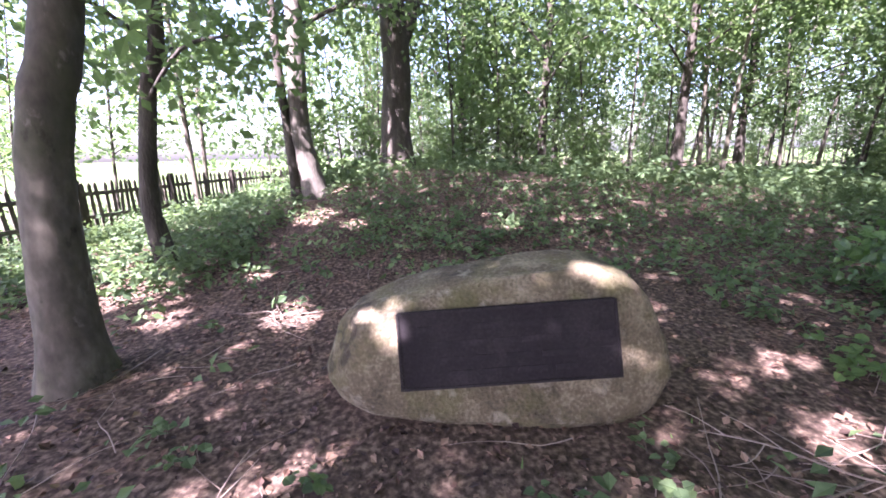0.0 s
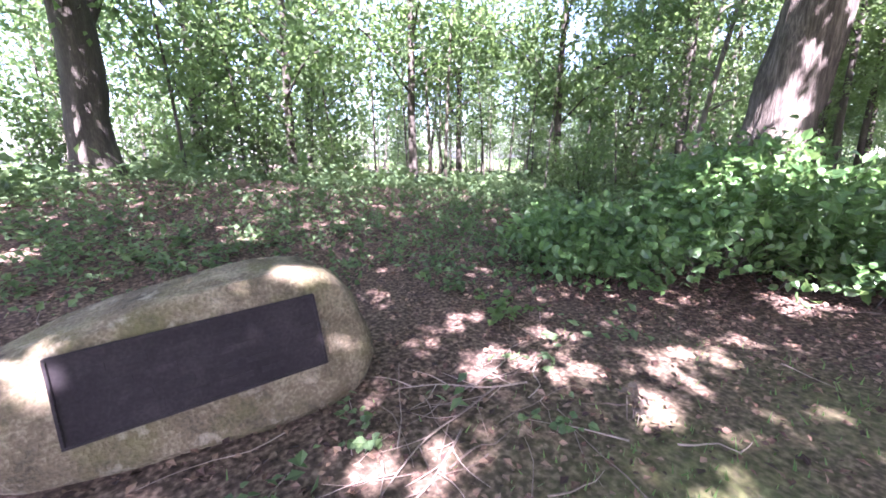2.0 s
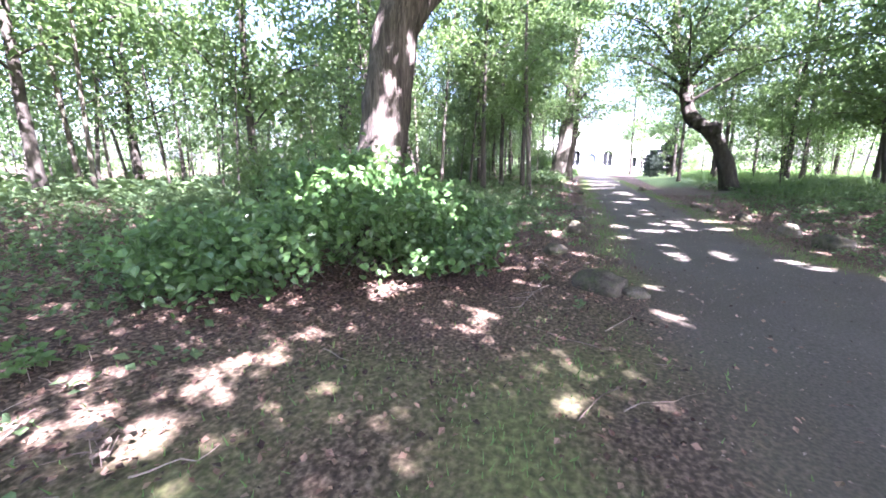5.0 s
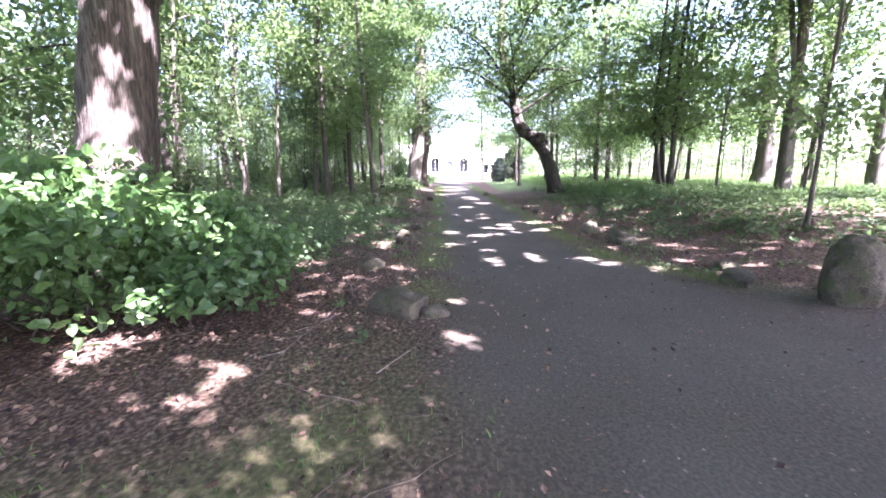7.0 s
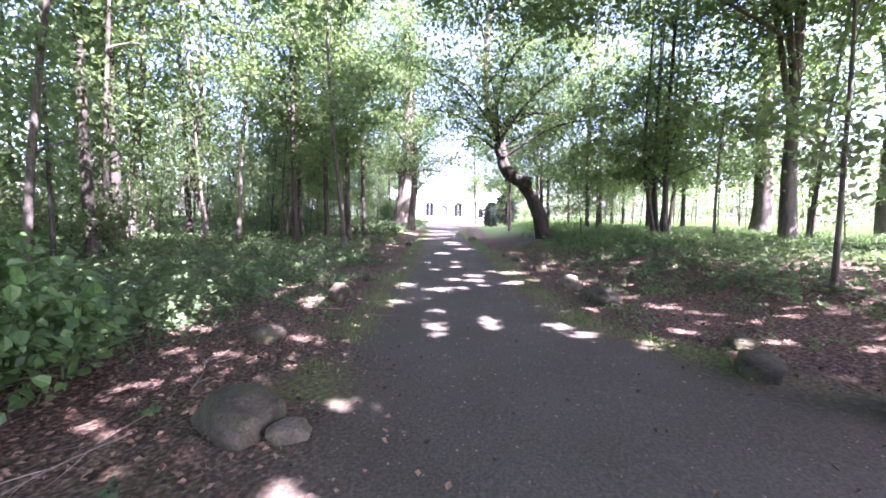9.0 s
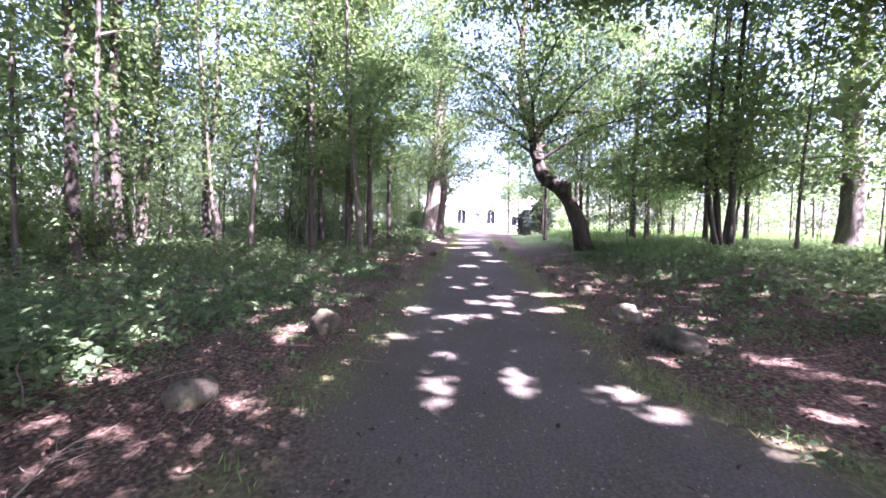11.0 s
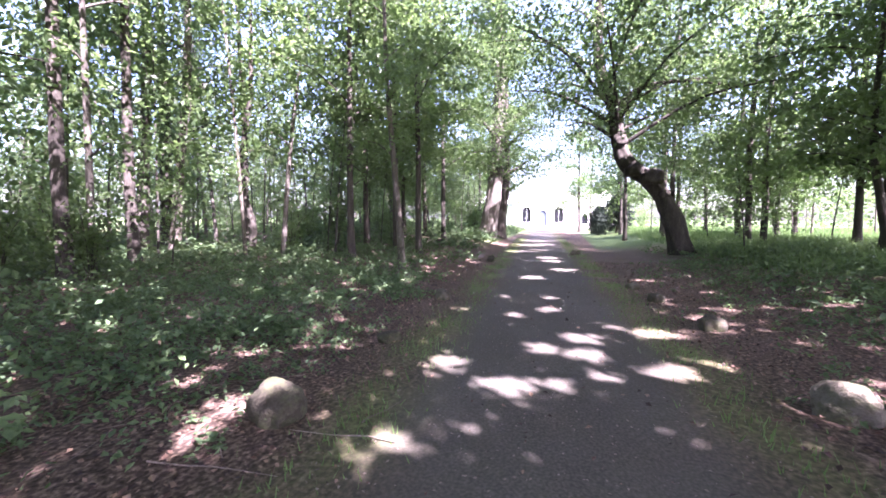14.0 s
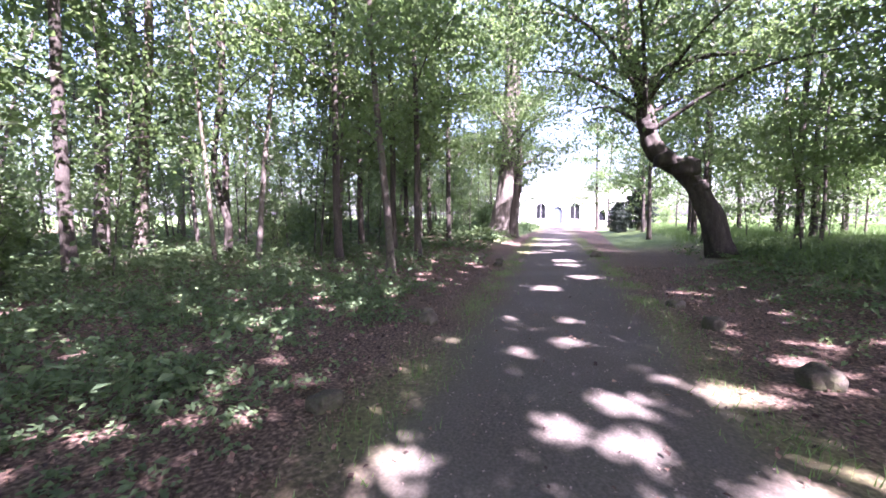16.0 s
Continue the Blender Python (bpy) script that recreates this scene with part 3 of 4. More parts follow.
big_tree(19.35, 1.3, 0.11, [(-0.03, 0.06, 1.5), (-0.2, 0.4, 6.3)], 11, "slim young tree at the edge of the road", BARK_SMOOTH, 20, 6, 4000, 4.2, 2.4)
big_tree(19.6, 7.3, 0.12, [(0.1, -0.12, 1.0), (0, 0.25, 3.0), (0, -0.3, 6)], 11, "thin leaning tree in the undergrowth", BARK_DARK, 21, 6, 3600, 4.0, 2.4)
big_tree(17.7, 9.9, 0.2, [(0.1, -0.2, 3), (0.1, -0.6, 7)], 14, "straight grey tree in the wood", BARK, 22, 7, 5200, 5.0, 3.0)
big_tree(18.3, 9.2, 0.17, [(0.1, -0.3, 3), (0.1, -0.9, 7)], 14, "straight sunlit tree in the wood", BARK_SMOOTH, 23, 6, 4400, 5.0, 3.0)
big_tree(19.9, 11.6, 0.26, [(0, -0.1, 3), (0, -0.2, 7)], 15, "straight dark tree in the wood", BARK_DARK, 24, 7, 5200, 5.0, 3.2)
big_tree(24.5, -18.2, 0.42, [(0, 0, 3), (0.1, 0.2, 7)], 15, "thick straight tree in the meadow", BARK, 25, 10, 6500, 3.2, 5.0, leaf=0.2)
for i, (dx, dy, lean) in enumerate(((0, 0, 0.5), (0.35, -0.3, -0.35), (-0.3, 0.3, 0.9), (0.1, 0.2, 0.1))):
    big_tree(23.2 + dx, -12.6 + dy, 0.11, [(0, lean * 0.35, 1.6), (0, lean * 0.7, 4)], 10, "slender stem of a clump in the grass", BARK_DARK, 30 + i, 5, 1500, 2.8, 2.4, leaf=0.17)
big_tree(20.0, -13.2, 0.06, [(0, 0.05, 1.6), (0.02, 0, 4)], 8, "young maple sapling in the grass", BARK_SMOOTH, 36, 6, 1500, 2.4, 2.2, leaf=0.15)
big_tree(10.6, -9.1, 0.04, [(0.03, 0, 1.4), (-0.05, 0.1, 2.2), (0, 0.1, 4)], 8, "young forked maple sapling in the grass", BARK_SMOOTH, 37, 7, 1500, 2.0, 2.2, leaf=0.15)
big_tree(27.5, -11.2, 0.06, [(0, 0, 2), (0.05, 0.1, 4)], 7, "young sapling beside the crooked tree", BARK_DARK, 38, 5, 1100, 2.2, 1.8, leaf=0.15)
big_tree(49.5, -8.6, 0.35, [(0, 0, 2), (0, 0.2, 5)], 13, "dark tree near the white house", BARK_DARK, 39, 10, 5500, 1.6, 3.4, leaf=0.22)
big_tree(58, -5.2, 0.22, [(0, 0.1, 2), (0, 0.2, 5)], 12, "slim dark tree before the white house", BARK_DARK, 40, 8, 5000, 3.6, 3.0, leaf=0.2)

for i, (x, y, h, lo) in enumerate(((21.8, -12.2, 13, 2.6), (27.4, -14.1, 16, 2.8), (35.3, -13.1, 17, 2.6), (39.8, -10.1, 12, 2.2), (24, 5, 12, 3.4), (29.6, 5.6, 13, 3.0), (37, -16.6, 13, 2.4), (31.9, -8.9, 17, 4.2), (37.6, -7.4, 17, 4.5), (29.1, 3, 16, 5.0), (42.6, 2.9, 17, 5.5), (20.7, 3.8, 14, 6.0), (23.7, 2.4, 15, 6.5), (3.4, 11.5, 12, 2.6), (6.6, 10.2, 12, 3.2), (1.2, 13.5, 12, 2.4), (10.3, 12.9, 12, 2.8), (5, 15.5, 12, 2.4), (15.5, 6.9, 15, 6.5), (21.2, 8.9, 16, 6.5), (13.5, 5.8, 14, 7.0), (28.5, -11, 18, 8.0), (35.9, -9.4, 19, 8.5), (44.5, 4.2, 18, 5.0), (46, -8.2, 18, 5.5), (61, 6.4, 19, 5.5), (61, -6.6, 19, 5.5), (31.5, -12.8, 16, 3.2), (36.5, -15.5, 17, 3.0), (42, -13.5, 17, 3.4), (30, -17.5, 16, 3.0), (38.5, -10.8, 18, 6.0), (24.5, 3.8, 17, 5.5), (30.5, 4.6, 17, 5.0), (11.2, 8.6, 14, 2.6))):
    big_tree(x, y, 0.13, [(0, 0.05, 2), (0.1, 0.1, 5)], h, "slim leafy tree between road and meadow" if y < 0 else "slim leafy tree in the wood", BARK_DARK, 46 + i, 11, 5600 if y > 9.5 else 9400 if y > 0 else 6200, lo, 4.2, leaf=0.18)


# ---- shade trees added mostly out of view, their crowns roofing the road ----
def shade_trees():
    rng = np.random.default_rng(42)
    feet = [(-5.5, -4.5), (-3.5, -10.5), (1.5, -12.5), (5.2, -12.0), (-8.5, -9.5), (8.8, -14.5), (13.5, -15.2), (18.6, -14.8), (14.5, -21.5), (20.5, -20.0), (26.5, -22.5)]
    n = 14600
    c = np.stack([rng.uniform(-10, 24, n), rng.uniform(-15.5, 0.5, n), rng.uniform(6.3, 10.5, n)], 1)
    more = np.stack([rng.uniform(10, 30, 1100), rng.uniform(-24, -12, 1100), rng.uniform(5.5, 12.0, 1100)], 1)
    # crowns over the road lifted out of view along sun rays, shade stays put
    way = np.asarray(TO_SUN)[None] / TO_SUN.z
    far = np.stack([rng.uniform(3, 17.5, 1500), rng.uniform(-15, 0.5, 1500), rng.uniform(6.3, 10.5, 1500)], 1)
    # extra leaves put on the sun's rays to keep stray sun off the road
    low = np.stack([rng.uniform(4.3, 9.5, 700), rng.uniform(-6.3, -2.4, 700), 0 * far[:700, 0]], 1) + rng.uniform(6.5, 9.5, 700)[:, None] * way
    c = np.concatenate([c, far, low])
    c += 3.0 * np.clip((c[:, 0] - 7.5) / 4, 0, 1)[:, None] * way
    side = np.stack([rng.uniform(9, 20, 700), rng.uniform(-21, -13, 700), rng.uniform(6.5, 11, 700)], 1)
    hang = [np.array(q) + rng.normal(0, 1, (k, 3)) * np.array([0.5, 0.55, 0.3]) for q, k in (((13.6, -5.7, 6.0), 16), ((12.3, 0.2, 5.9), 14), ((13.0, -1.2, 6.6), 12))]
    # leaves added overhead to shade the mound
    glade = np.stack([rng.uniform(-8, 9, 650), rng.uniform(0.5, 5.0, 650), rng.uniform(6.8, 10.5, 650)], 1)
    c = np.concatenate([c, more, side, glade, *hang])
    near = c[:, 0] < 7
    coarse = np.repeat(c[near], 17, axis=0) + rng.normal(0, 1, (near.sum() * 17, 3)) * np.array([0.36, 0.36, 0.14])
    fine = np.repeat(c[~near], 20, axis=0) + rng.normal(0, 1, ((~near).sum() * 20, 3)) * np.array([0.36, 0.36, 0.14])
    p = np.concatenate([coarse, fine])
    size = np.concatenate([np.full(len(coarse), 0.205), np.full(len(fine), 0.18)])
    keep = np.where(size > 0.19, shaded(p, rng, pad=0.06), shaded(p, rng, pad=0.045))
    p, size = p[keep], size[keep]
    owner = np.argmin(((p[:, None, :2] - np.array(feet)[None]) ** 2).sum(2), 1)
    for i, (x, y) in enumerate(feet):
        thing = new("tree")
        thing.location = (x, y, gz(x, y) - 0.05)
        tagged(thing, "tall leafy tree added to shade the road", "tree")
        path = curve_path([(0, 0, 0), (0.1, 0.1, 4), (0.2, 0, 10)], 16)
        v, f = limb(path, np.linspace(0.3, 0.06, 16), 12, 60 + i)
        part("trunk", mesh_from("trunk", v, f, BARK, True), thing)
        mine = p[owner == i] - np.array(thing.location)
        for k in range(6):
            if len(mine):
                end = mine[rng.integers(len(mine))]
                end = end * np.array([0.4, 0.4, 1])
                lp = curve_path([(0.1, 0.1, 4 + 0.7 * k), end * np.array([0.5, 0.5, 0.9]), end], 8)
                lv, lf = limb(lp, np.linspace(0.1, 0.02, 8), 6, 80 + k)
                part("limb", mesh_from("limb", lv, lf, BARK, True), thing)
        lv, lf = leaves(mine, size[owner == i][:, None], rng, flat=0.6)
        part("crown", mesh_from("crown", lv, lf, LEAF), thing)


shade_trees()


# ---- the wood: young stems ----
def sapling(seed, height, r, crown, lo, leaf=0.13, bark=BARK_DARK):
    rng = np.random.default_rng(seed)
    thing = new("young_tree")
    tagged(thing, "thin young tree with a loose leafy crown in the wood", "tree", group="young trees of the wood")
    a = rng.uniform(0, 6.28)
    lean = rng.uniform(0.03, 0.2) * height
    path = curve_path([(0, 0, -0.1), (lean * 0.3 * math.cos(a), lean * 0.3 * math.sin(a), height * 0.4), (lean * math.cos(a) + rng.uniform(-.2, .2), lean * math.sin(a), height)], 14)
    v, f = limb(path, np.linspace(r, r * 0.2, 14), 7, seed)
    pieces = [(v, f)]
    cloud = []
    for i in range(9):
        h = lo + (height - lo) * (i + 0.5) / 9
        c = path[int(h / height * 13)]
        b = i * 2.4 + seed
        ln = rng.uniform(0.6, 1.3) * (1.25 - h / height)
        end = np.array(c) + ln * np.array([math.cos(b), math.sin(b), 0.4])
        lp = curve_path([c, (np.array(c) + end) / 2 + np.array([0, 0, 0.08]), end], 5)
        pieces.append(limb(lp, np.linspace(r * 0.35, 0.006, 5), 4, seed + i))
        cloud += lp[1:]
    v, f = joined(pieces)
    part("trunk", mesh_from("trunk", v, f, bark, True), thing)
    cl = np.array(cloud)[rng.integers(0, len(cloud), crown // 9)] + rng.normal(0, 0.22, (crown // 9, 3))
    p = np.repeat(cl, 9, axis=0) + rng.normal(0, 1, (crown // 9 * 9, 3)) * np.array([0.22, 0.22, 0.08])
    lv, lf = leaves(p, leaf, rng, flat=0.3)
    part("crown", mesh_from("crown", lv, lf, LEAF), thing)
    return thing


def wood():
    rng = np.random.default_rng(5)
    kinds = [sapling(100 + i, h, r, n, lo, bark=b) for i, (h, r, n, lo, b) in enumerate((
        (7.5, 0.038, 1150, 2.6, BARK_DARK), (9.0, 0.05, 1150, 3.0, BARK_DARK), (6.0, 0.035, 1000, 1.7, BARK_DARK), (10, 0.062, 1250, 3.2, BARK_SMOOTH),
        (4.2, 0.025, 700, 1.0, BARK_DARK), (11, 0.08, 1350, 3.4, BARK), (8.0, 0.04, 450, 4.0, BARK_DARK), (7.0, 0.03, 380, 3.2, BARK_DARK)))]
    used = [False] * len(kinds)
    spots = []
    tries = 0
    while len(spots) < 350 and tries < 9000:
        tries += 1
        x, y = rng.uniform(-6, 56), rng.uniform(3.2, 34)
        if x < 9 and y < 10.2 + 0.02 * (x - 2) ** 2 - 0.35 * max(0, x - 3):
            continue
        if x >= 9 and y < 3.4 + 0.05 * (x - 9):
            continue
        if 10 < x < 26 and y < 14 and rng.uniform() < 0.35:
            continue
        if x < -3.2 and y < 22:
            continue
        if rng.uniform() > math.exp(-max(0, y - 9) / 14):
            continue
        if any((x - a) ** 2 + (y - b) ** 2 < 0.75 for a, b in spots):
            continue
        spots.append((x, y))
    spots += [(-7.2, 9.2), (-6.2, 11.2), (-8.3, 12.4), (-5.4, 9.4), (-4.2, 12.5), (-3.4, 10.5), (-10.5, 8.2), (-7.6, 7.4)]
    spots += [(-9.5 + 3.1 * i + (i * 37 % 11) * 0.15, 13.5 + (i * 53 % 17) * 0.6) for i in range(4)]
    spots += [(-12 - 2.5 * i, 9 + 3.5 * i) for i in range(4)]
    spots += [(27 + (i * 41 % 23) * 0.8, -15 - (i * 29 % 19) * 0.8) for i in range(7)]
    spots += [(24 + (i * 47 % 29) * 0.95, -13.5 - (i * 31 % 23) * 0.9 - (i % 3)) for i in range(24)]
    spots += [(18.5, -15.5), (19.1, -15.9), (18.2, -16.4), (39, 4.9), (41, 6.4), (46, 5.4), (48, -11), (50, -13), (62, 6), (66, 9), (60, 10), (64, -10), (68, -12), (60, -13), (56, 7)]
    low = [(25 + (i * 43 % 19) * 1.0, -9.6 - (i * 29 % 13) * 1.0) for i in range(15)] + [(33 + i * 1.7, 3.0 + (i * 5 % 4) * 0.8) for i in range(5)]
    spots += low
    spots.sort(key=lambda q: (q[0] - 8) ** 2 + (q[1] + 1) ** 2)
    rest = {"trunk": [], "crown": []}
    for k, (x, y) in enumerate(spots):
        i = (2 if k % 2 else 4) if (x, y) in low else int(rng.integers(len(kinds)))
        m = pose(x, y, gz(x, y), 0, 0, rng.uniform(0, 360))
        if k >= 285:
            for piece in kinds[i].children:
                me = piece.data
                v, n = np.empty(len(me.vertices) * 3, np.float32), len(me.polygons[0].vertices)
                me.vertices.foreach_get("co", v)
                f = np.empty(len(me.polygons) * n, np.int32)
                me.polygons.foreach_get("vertices", f)
                turn = np.array(m)
                rest[piece.name.split(".")[0]].append((v.reshape(-1, 3) @ turn[:3, :3].T + turn[:3, 3], f.reshape(-1, n)))
        elif used[i]:
            ob = copy_thing(kinds[i], m)
            ob.scale = [rng.uniform(0.85, 1.2)] * 3
        else:
            kinds[i].matrix_world = m
            used[i] = True
    for name, label, bark in (("trunk", "thin stems deep in the wood", BARK_DARK), ("crown", "leaves of young trees deep in the wood", LEAF)):
        v, f = joined(rest[name])
        tagged(new("thicket", mesh_from("thicket", v, f, bark, name == "trunk")), label, "woods", kind="stuff")


wood()


def conifer(x, y, h, w):
    rng = np.random.default_rng(int(h * 10))
    thing = new("conifer")
    thing.location = (x, y, gz(x, y))
    tagged(thing, "dark broad evergreen before the white house", "tree")
    v, f = limb([(0, 0, -0.1), (0, 0, h * 0.5), (0, 0, h)], (0.12, 0.08, 0.02), 8, 3)
    part("trunk", mesh_from("trunk", v, f, BARK_DARK, True), thing)
    n = 9000
    t = rng.uniform(0, 1, n) ** 0.8
    a, q = rng.uniform(0, 6.28, n), rng.uniform(0.4, 1, n) * (1 + 0.25 * np.sin(t * 40))
    rad = w * np.sin(np.pi * np.clip(0.15 + 0.85 * t, 0, 1)) ** 0.6 * q
    p = np.stack([rad * np.cos(a), rad * np.sin(a), 0.15 + t * h], 1)
    v, f = leaves(p, 0.19, rng, flat=0.5, wide=0.4)
    part("crown", mesh_from("crown", v, f, NEEDLE), thing)


conifer(49.0, -6.6, 2.6, 0.9)
conifer(50.5, -8.4, 3.6, 1.5)


def shrubs():
    rng = np.random.default_rng(77)
    kinds = []
    for s in range(3):
        thing = new("shrub")
        tagged(thing, "loose leafy shrub in the shade of the wood", "shrub", group="shrubs of the wood")
        g = np.random.default_rng(200 + s)
        pieces, tips = [], []
        for i in range(7):
            a = i * 0.9 + s
            e = np.array([math.cos(a) * g.uniform(0.3, 0.9), math.sin(a) * g.uniform(0.3, 0.9), g.uniform(0.9, 2.0)])
            lp = curve_path([(0, 0, -0.05), e * np.array([0.35, 0.35, 0.6]), e], 7)
            pieces.append(limb(lp, np.linspace(0.016, 0.005, 7), 5, i))
            tips += lp[2:]
        v, f = joined(pieces)
        part("stem", mesh_from("stem", v, f, BARK_DARK, True), thing)
        c = np.array(tips)[g.integers(0, len(tips), 110)] + g.normal(0, 0.2, (110, 3))
        p = np.repeat(c, 9, axis=0) + g.normal(0, 0.16, (990, 3))
        p = p[p[:, 2] > 0.1]
        lv, lf = leaves(p, 0.12, g, flat=0.4)
        part("foliage", mesh_from("foliage", lv, lf, LEAF), thing)
        kinds.append(thing)
    spots = [(x, y) for x, y in zip(rng.uniform(-3, 40, 260), rng.uniform(4.5, 22, 260))
             if (y > 9.8 if x < 4 else y > 5.5 - 0.02 * x) and (x - 17) ** 2 + (y - 8) ** 2 > 6][:46]
    spots += [(50, 3.8), (49, 5.4), (52, 6.4), (52, -9.5), (55, -10), (58, -12), (45, 4.0), (43, 5.0), (41, 3.8), (38.5, 3.4), (66, 6), (68, 8), (67, -9), (64, -8)]
    for k, (x, y) in enumerate(spots):
        m = pose(x, y, gz(x, y), 0, 0, rng.uniform(0, 360))
        if k < 3:
            kinds[k].matrix_world = m
        else:
            copy_thing(kinds[k % 3], m).scale = [rng.uniform(0.7, 1.3)] * 3


shrubs()


# ---- far woods, as one mass of leaves and stems ----
def far_woods():
    rng = np.random.default_rng(8)
    c = []
    for lo, hi, d0, d1, n in ((-45, 62, 38, 62, 270), (62, 84, 62, 80, 160), (96, 175, 70, 110, 420), (-165, -45, 60, 110, 420)):
        a = np.radians(rng.uniform(lo, hi, n))
        d = rng.uniform(d0, d1, n)
        h = rng.uniform(0, 15, n) if lo == -45 else rng.uniform(0.5, 11, n)
        c.append(np.stack([8 + d * np.sin(a), d * np.cos(a), h], 1))
    c = np.concatenate(c)
    p = np.repeat(c, 50, axis=0) + rng.normal(0, 1, (len(c) * 50, 3)) * np.array([1.3, 1.3, 0.9])
    p = p[p[:, 2] > -0.5]
    v, f = leaves(p, 0.55, rng, flat=0.4)
    tagged(new("far_woods", mesh_from("far_woods", v, f, LEAF)), "distant mass of green treetops", "woods", kind="stuff")


far_woods()


# ---- the bush before the linden ----
def bush():
    rng = np.random.default_rng(9)
    thing = new("bush")
    thing.location = (6.0, 1.7, 0)
    tagged(thing, "dense broad-leaved green bush, its top lit by the sun", "bush")
    ax = Vector((2.7, -3.1, 0)).normalized()          # its long axis
    nr = Vector((ax.y, -ax.x, 0))
    if nr.x > 0:
        nr = -nr
    n = 420
    u, w, t = rng.uniform(-1, 1, n), rng.uniform(-1, 1, n), rng.uniform(0.0, 1, n) ** 0.6
    keep = (np.abs(u) ** 2.5 + np.abs(w) ** 2.5) < 1
    u, w, t = u[keep], w[keep], t[keep]
    top = (1.5 - 0.3 * w + 0.2 * np.sin(u * 5.1 + 1) + 0.12 * np.sin(w * 7) + 0.12 * np.sin(u * 13 + w * 5)) * (1 - 0.45 * np.abs(u) ** 3) * (1 - 0.25 * w ** 2) * np.where(u < -0.3, 0.75, 1.0)
    z = top * (0.13 + 0.87 * t)
    out = 1 + 0.18 * np.sin(z * 4 + u * 9)
    c = np.stack([ax.x * u * 2.4 + nr.x * w * 0.95 * out, ax.y * u * 2.4 + nr.y * w * 0.95 * out, z], 1)
    p = np.repeat(c, 34, axis=0) + rng.normal(0, 1, (len(c) * 34, 3)) * np.array([0.17, 0.17, 0.1])
    p = p[p[:, 2] > 0.07]
    v, f = leaves(p, 0.092, rng, flat=0.42, wide=0.5, spread=0.55, broad=True)
    part("foliage", mesh_from("foliage", v, f, LEAF_BUSH), thing)
    for i in range(26):
        b = p[rng.integers(len(p))] * np.array([0.75, 0.75, 0])
        e = p[rng.integers(len(p))] * 0.35 + b * 0.65
        e[2] = rng.uniform(0.6, 1.1)
        lv, lf = limb(curve_path([b, (b + e) / 2 + rng.normal(0, 0.05, 3), e], 6), np.linspace(0.01, 0.004, 6), 5, i)
        part("stem", mesh_from("stem", lv, lf, BARK_DARK, True), thing)


bush()


# ---- undergrowth, grass, leaf litter, twigs ----
def plants(name, label, region, count, seed, tall, leaf, material, dense, broad=False, per=8):
    rng = np.random.default_rng(seed)
    x, y = rng.uniform(region[0], region[1], count), rng.uniform(region[2], region[3], count)
    keep = np.array([rng.uniform() < dense(a, b) for a, b in zip(x, y)])
    x, y = x[keep], y[keep]
    z = np.array([gz(a, b) for a, b in zip(x, y)])
    h = tall * rng.uniform(0.35, 1.15, len(x))
    p = np.repeat(np.stack([x, y, z], 1), per, axis=0)
    lvl = rng.uniform(0.25, 1, len(p))
    p[:, :2] += rng.normal(0, 1, (len(p), 2)) * (tall * 0.36)
    p[:, 2] += lvl * np.repeat(h, per)
    v, f = leaves(p, leaf, rng, flat=0.66, spread=0.55, broad=broad)
    return tagged(new(name, mesh_from(name, v, f, material)), label, "undergrowth", kind="stuff")


def clumpy(x, y, s=0.5, k=0.0):
    return 0.5 + 0.9 * noise.noise(Vector((x * s, y * s, 9 + k)))


def dense_mound(x, y):
    if (x - 0.6) ** 2 / 3 + (y - 2.6) ** 2 / 1.6 < 1:
        return 0
    if y < 3.2 and not (x > 2.7 and y > 2.4):
        return 0.03 if y > 1 else 0
    d = (y - 3.5) / 1.6 + (0.25 if x < -1 else 0) + (0.75 if x > 2.7 else 0)
    return max(0, min(1, d)) * max(0.05, min(1, clumpy(x, y, 0.8) + 0.2))


def dense_left(x, y):
    e = y - (-1.05 + 0.058 * (x - 8))
    if x < 7.2:
        e -= (7.2 - x) * 0.8
    e -= 0.28 * max(0.0, min(12.8 - x, 4.0))
    if e < 0:
        return 0
    return min(1, 0.12 + e / 5.5) * max(0.06, min(1, 2.2 * clumpy(x, y, 0.9, 3) - 0.5 + 0.4 * (e > 3)))


plants("undergrowth", "low leafy plants over the mound", (-8, 9, 1, 13), 10500, 1, 0.24, 0.08, LEAF_LOW, dense_mound, per=8)
plants("undergrowth", "leafy undergrowth beside the road", (6.5, 28, -1.6, 9.5), 9500, 2, 0.28, 0.072, LEAF_LOW, dense_left, per=11)
plants("undergrowth", "small-leaved plants among the litter of the verge", (8.5, 19, -1.7, 4.4), 8500, 8, 0.15, 0.055, LEAF_LOW,
       lambda x, y: (0 if y < -1.3 + 0.058 * (x - 8) else max(0, min(1, 0.3 + (y + 1.3) / 3 - 0.12 * max(0, 13 - x))) * max(0.04, min(1, 2.6 * clumpy(x, y, 0.9, 7) - 0.75))), per=8)
plants("undergrowth", "deep undergrowth further into the wood", (9, 56, 0.9, 26), 4800, 3, 0.5, 0.22, LEAF_LOW, lambda x, y: 0.9 if y > 6 or x > 26 else 0, per=8)
plants("undergrowth", "undergrowth behind the mound", (-4, 12, 8, 26), 2600, 4, 0.55, 0.2, LEAF_LOW, lambda x, y: 0.9 if y > 11 else 0.4, per=8)
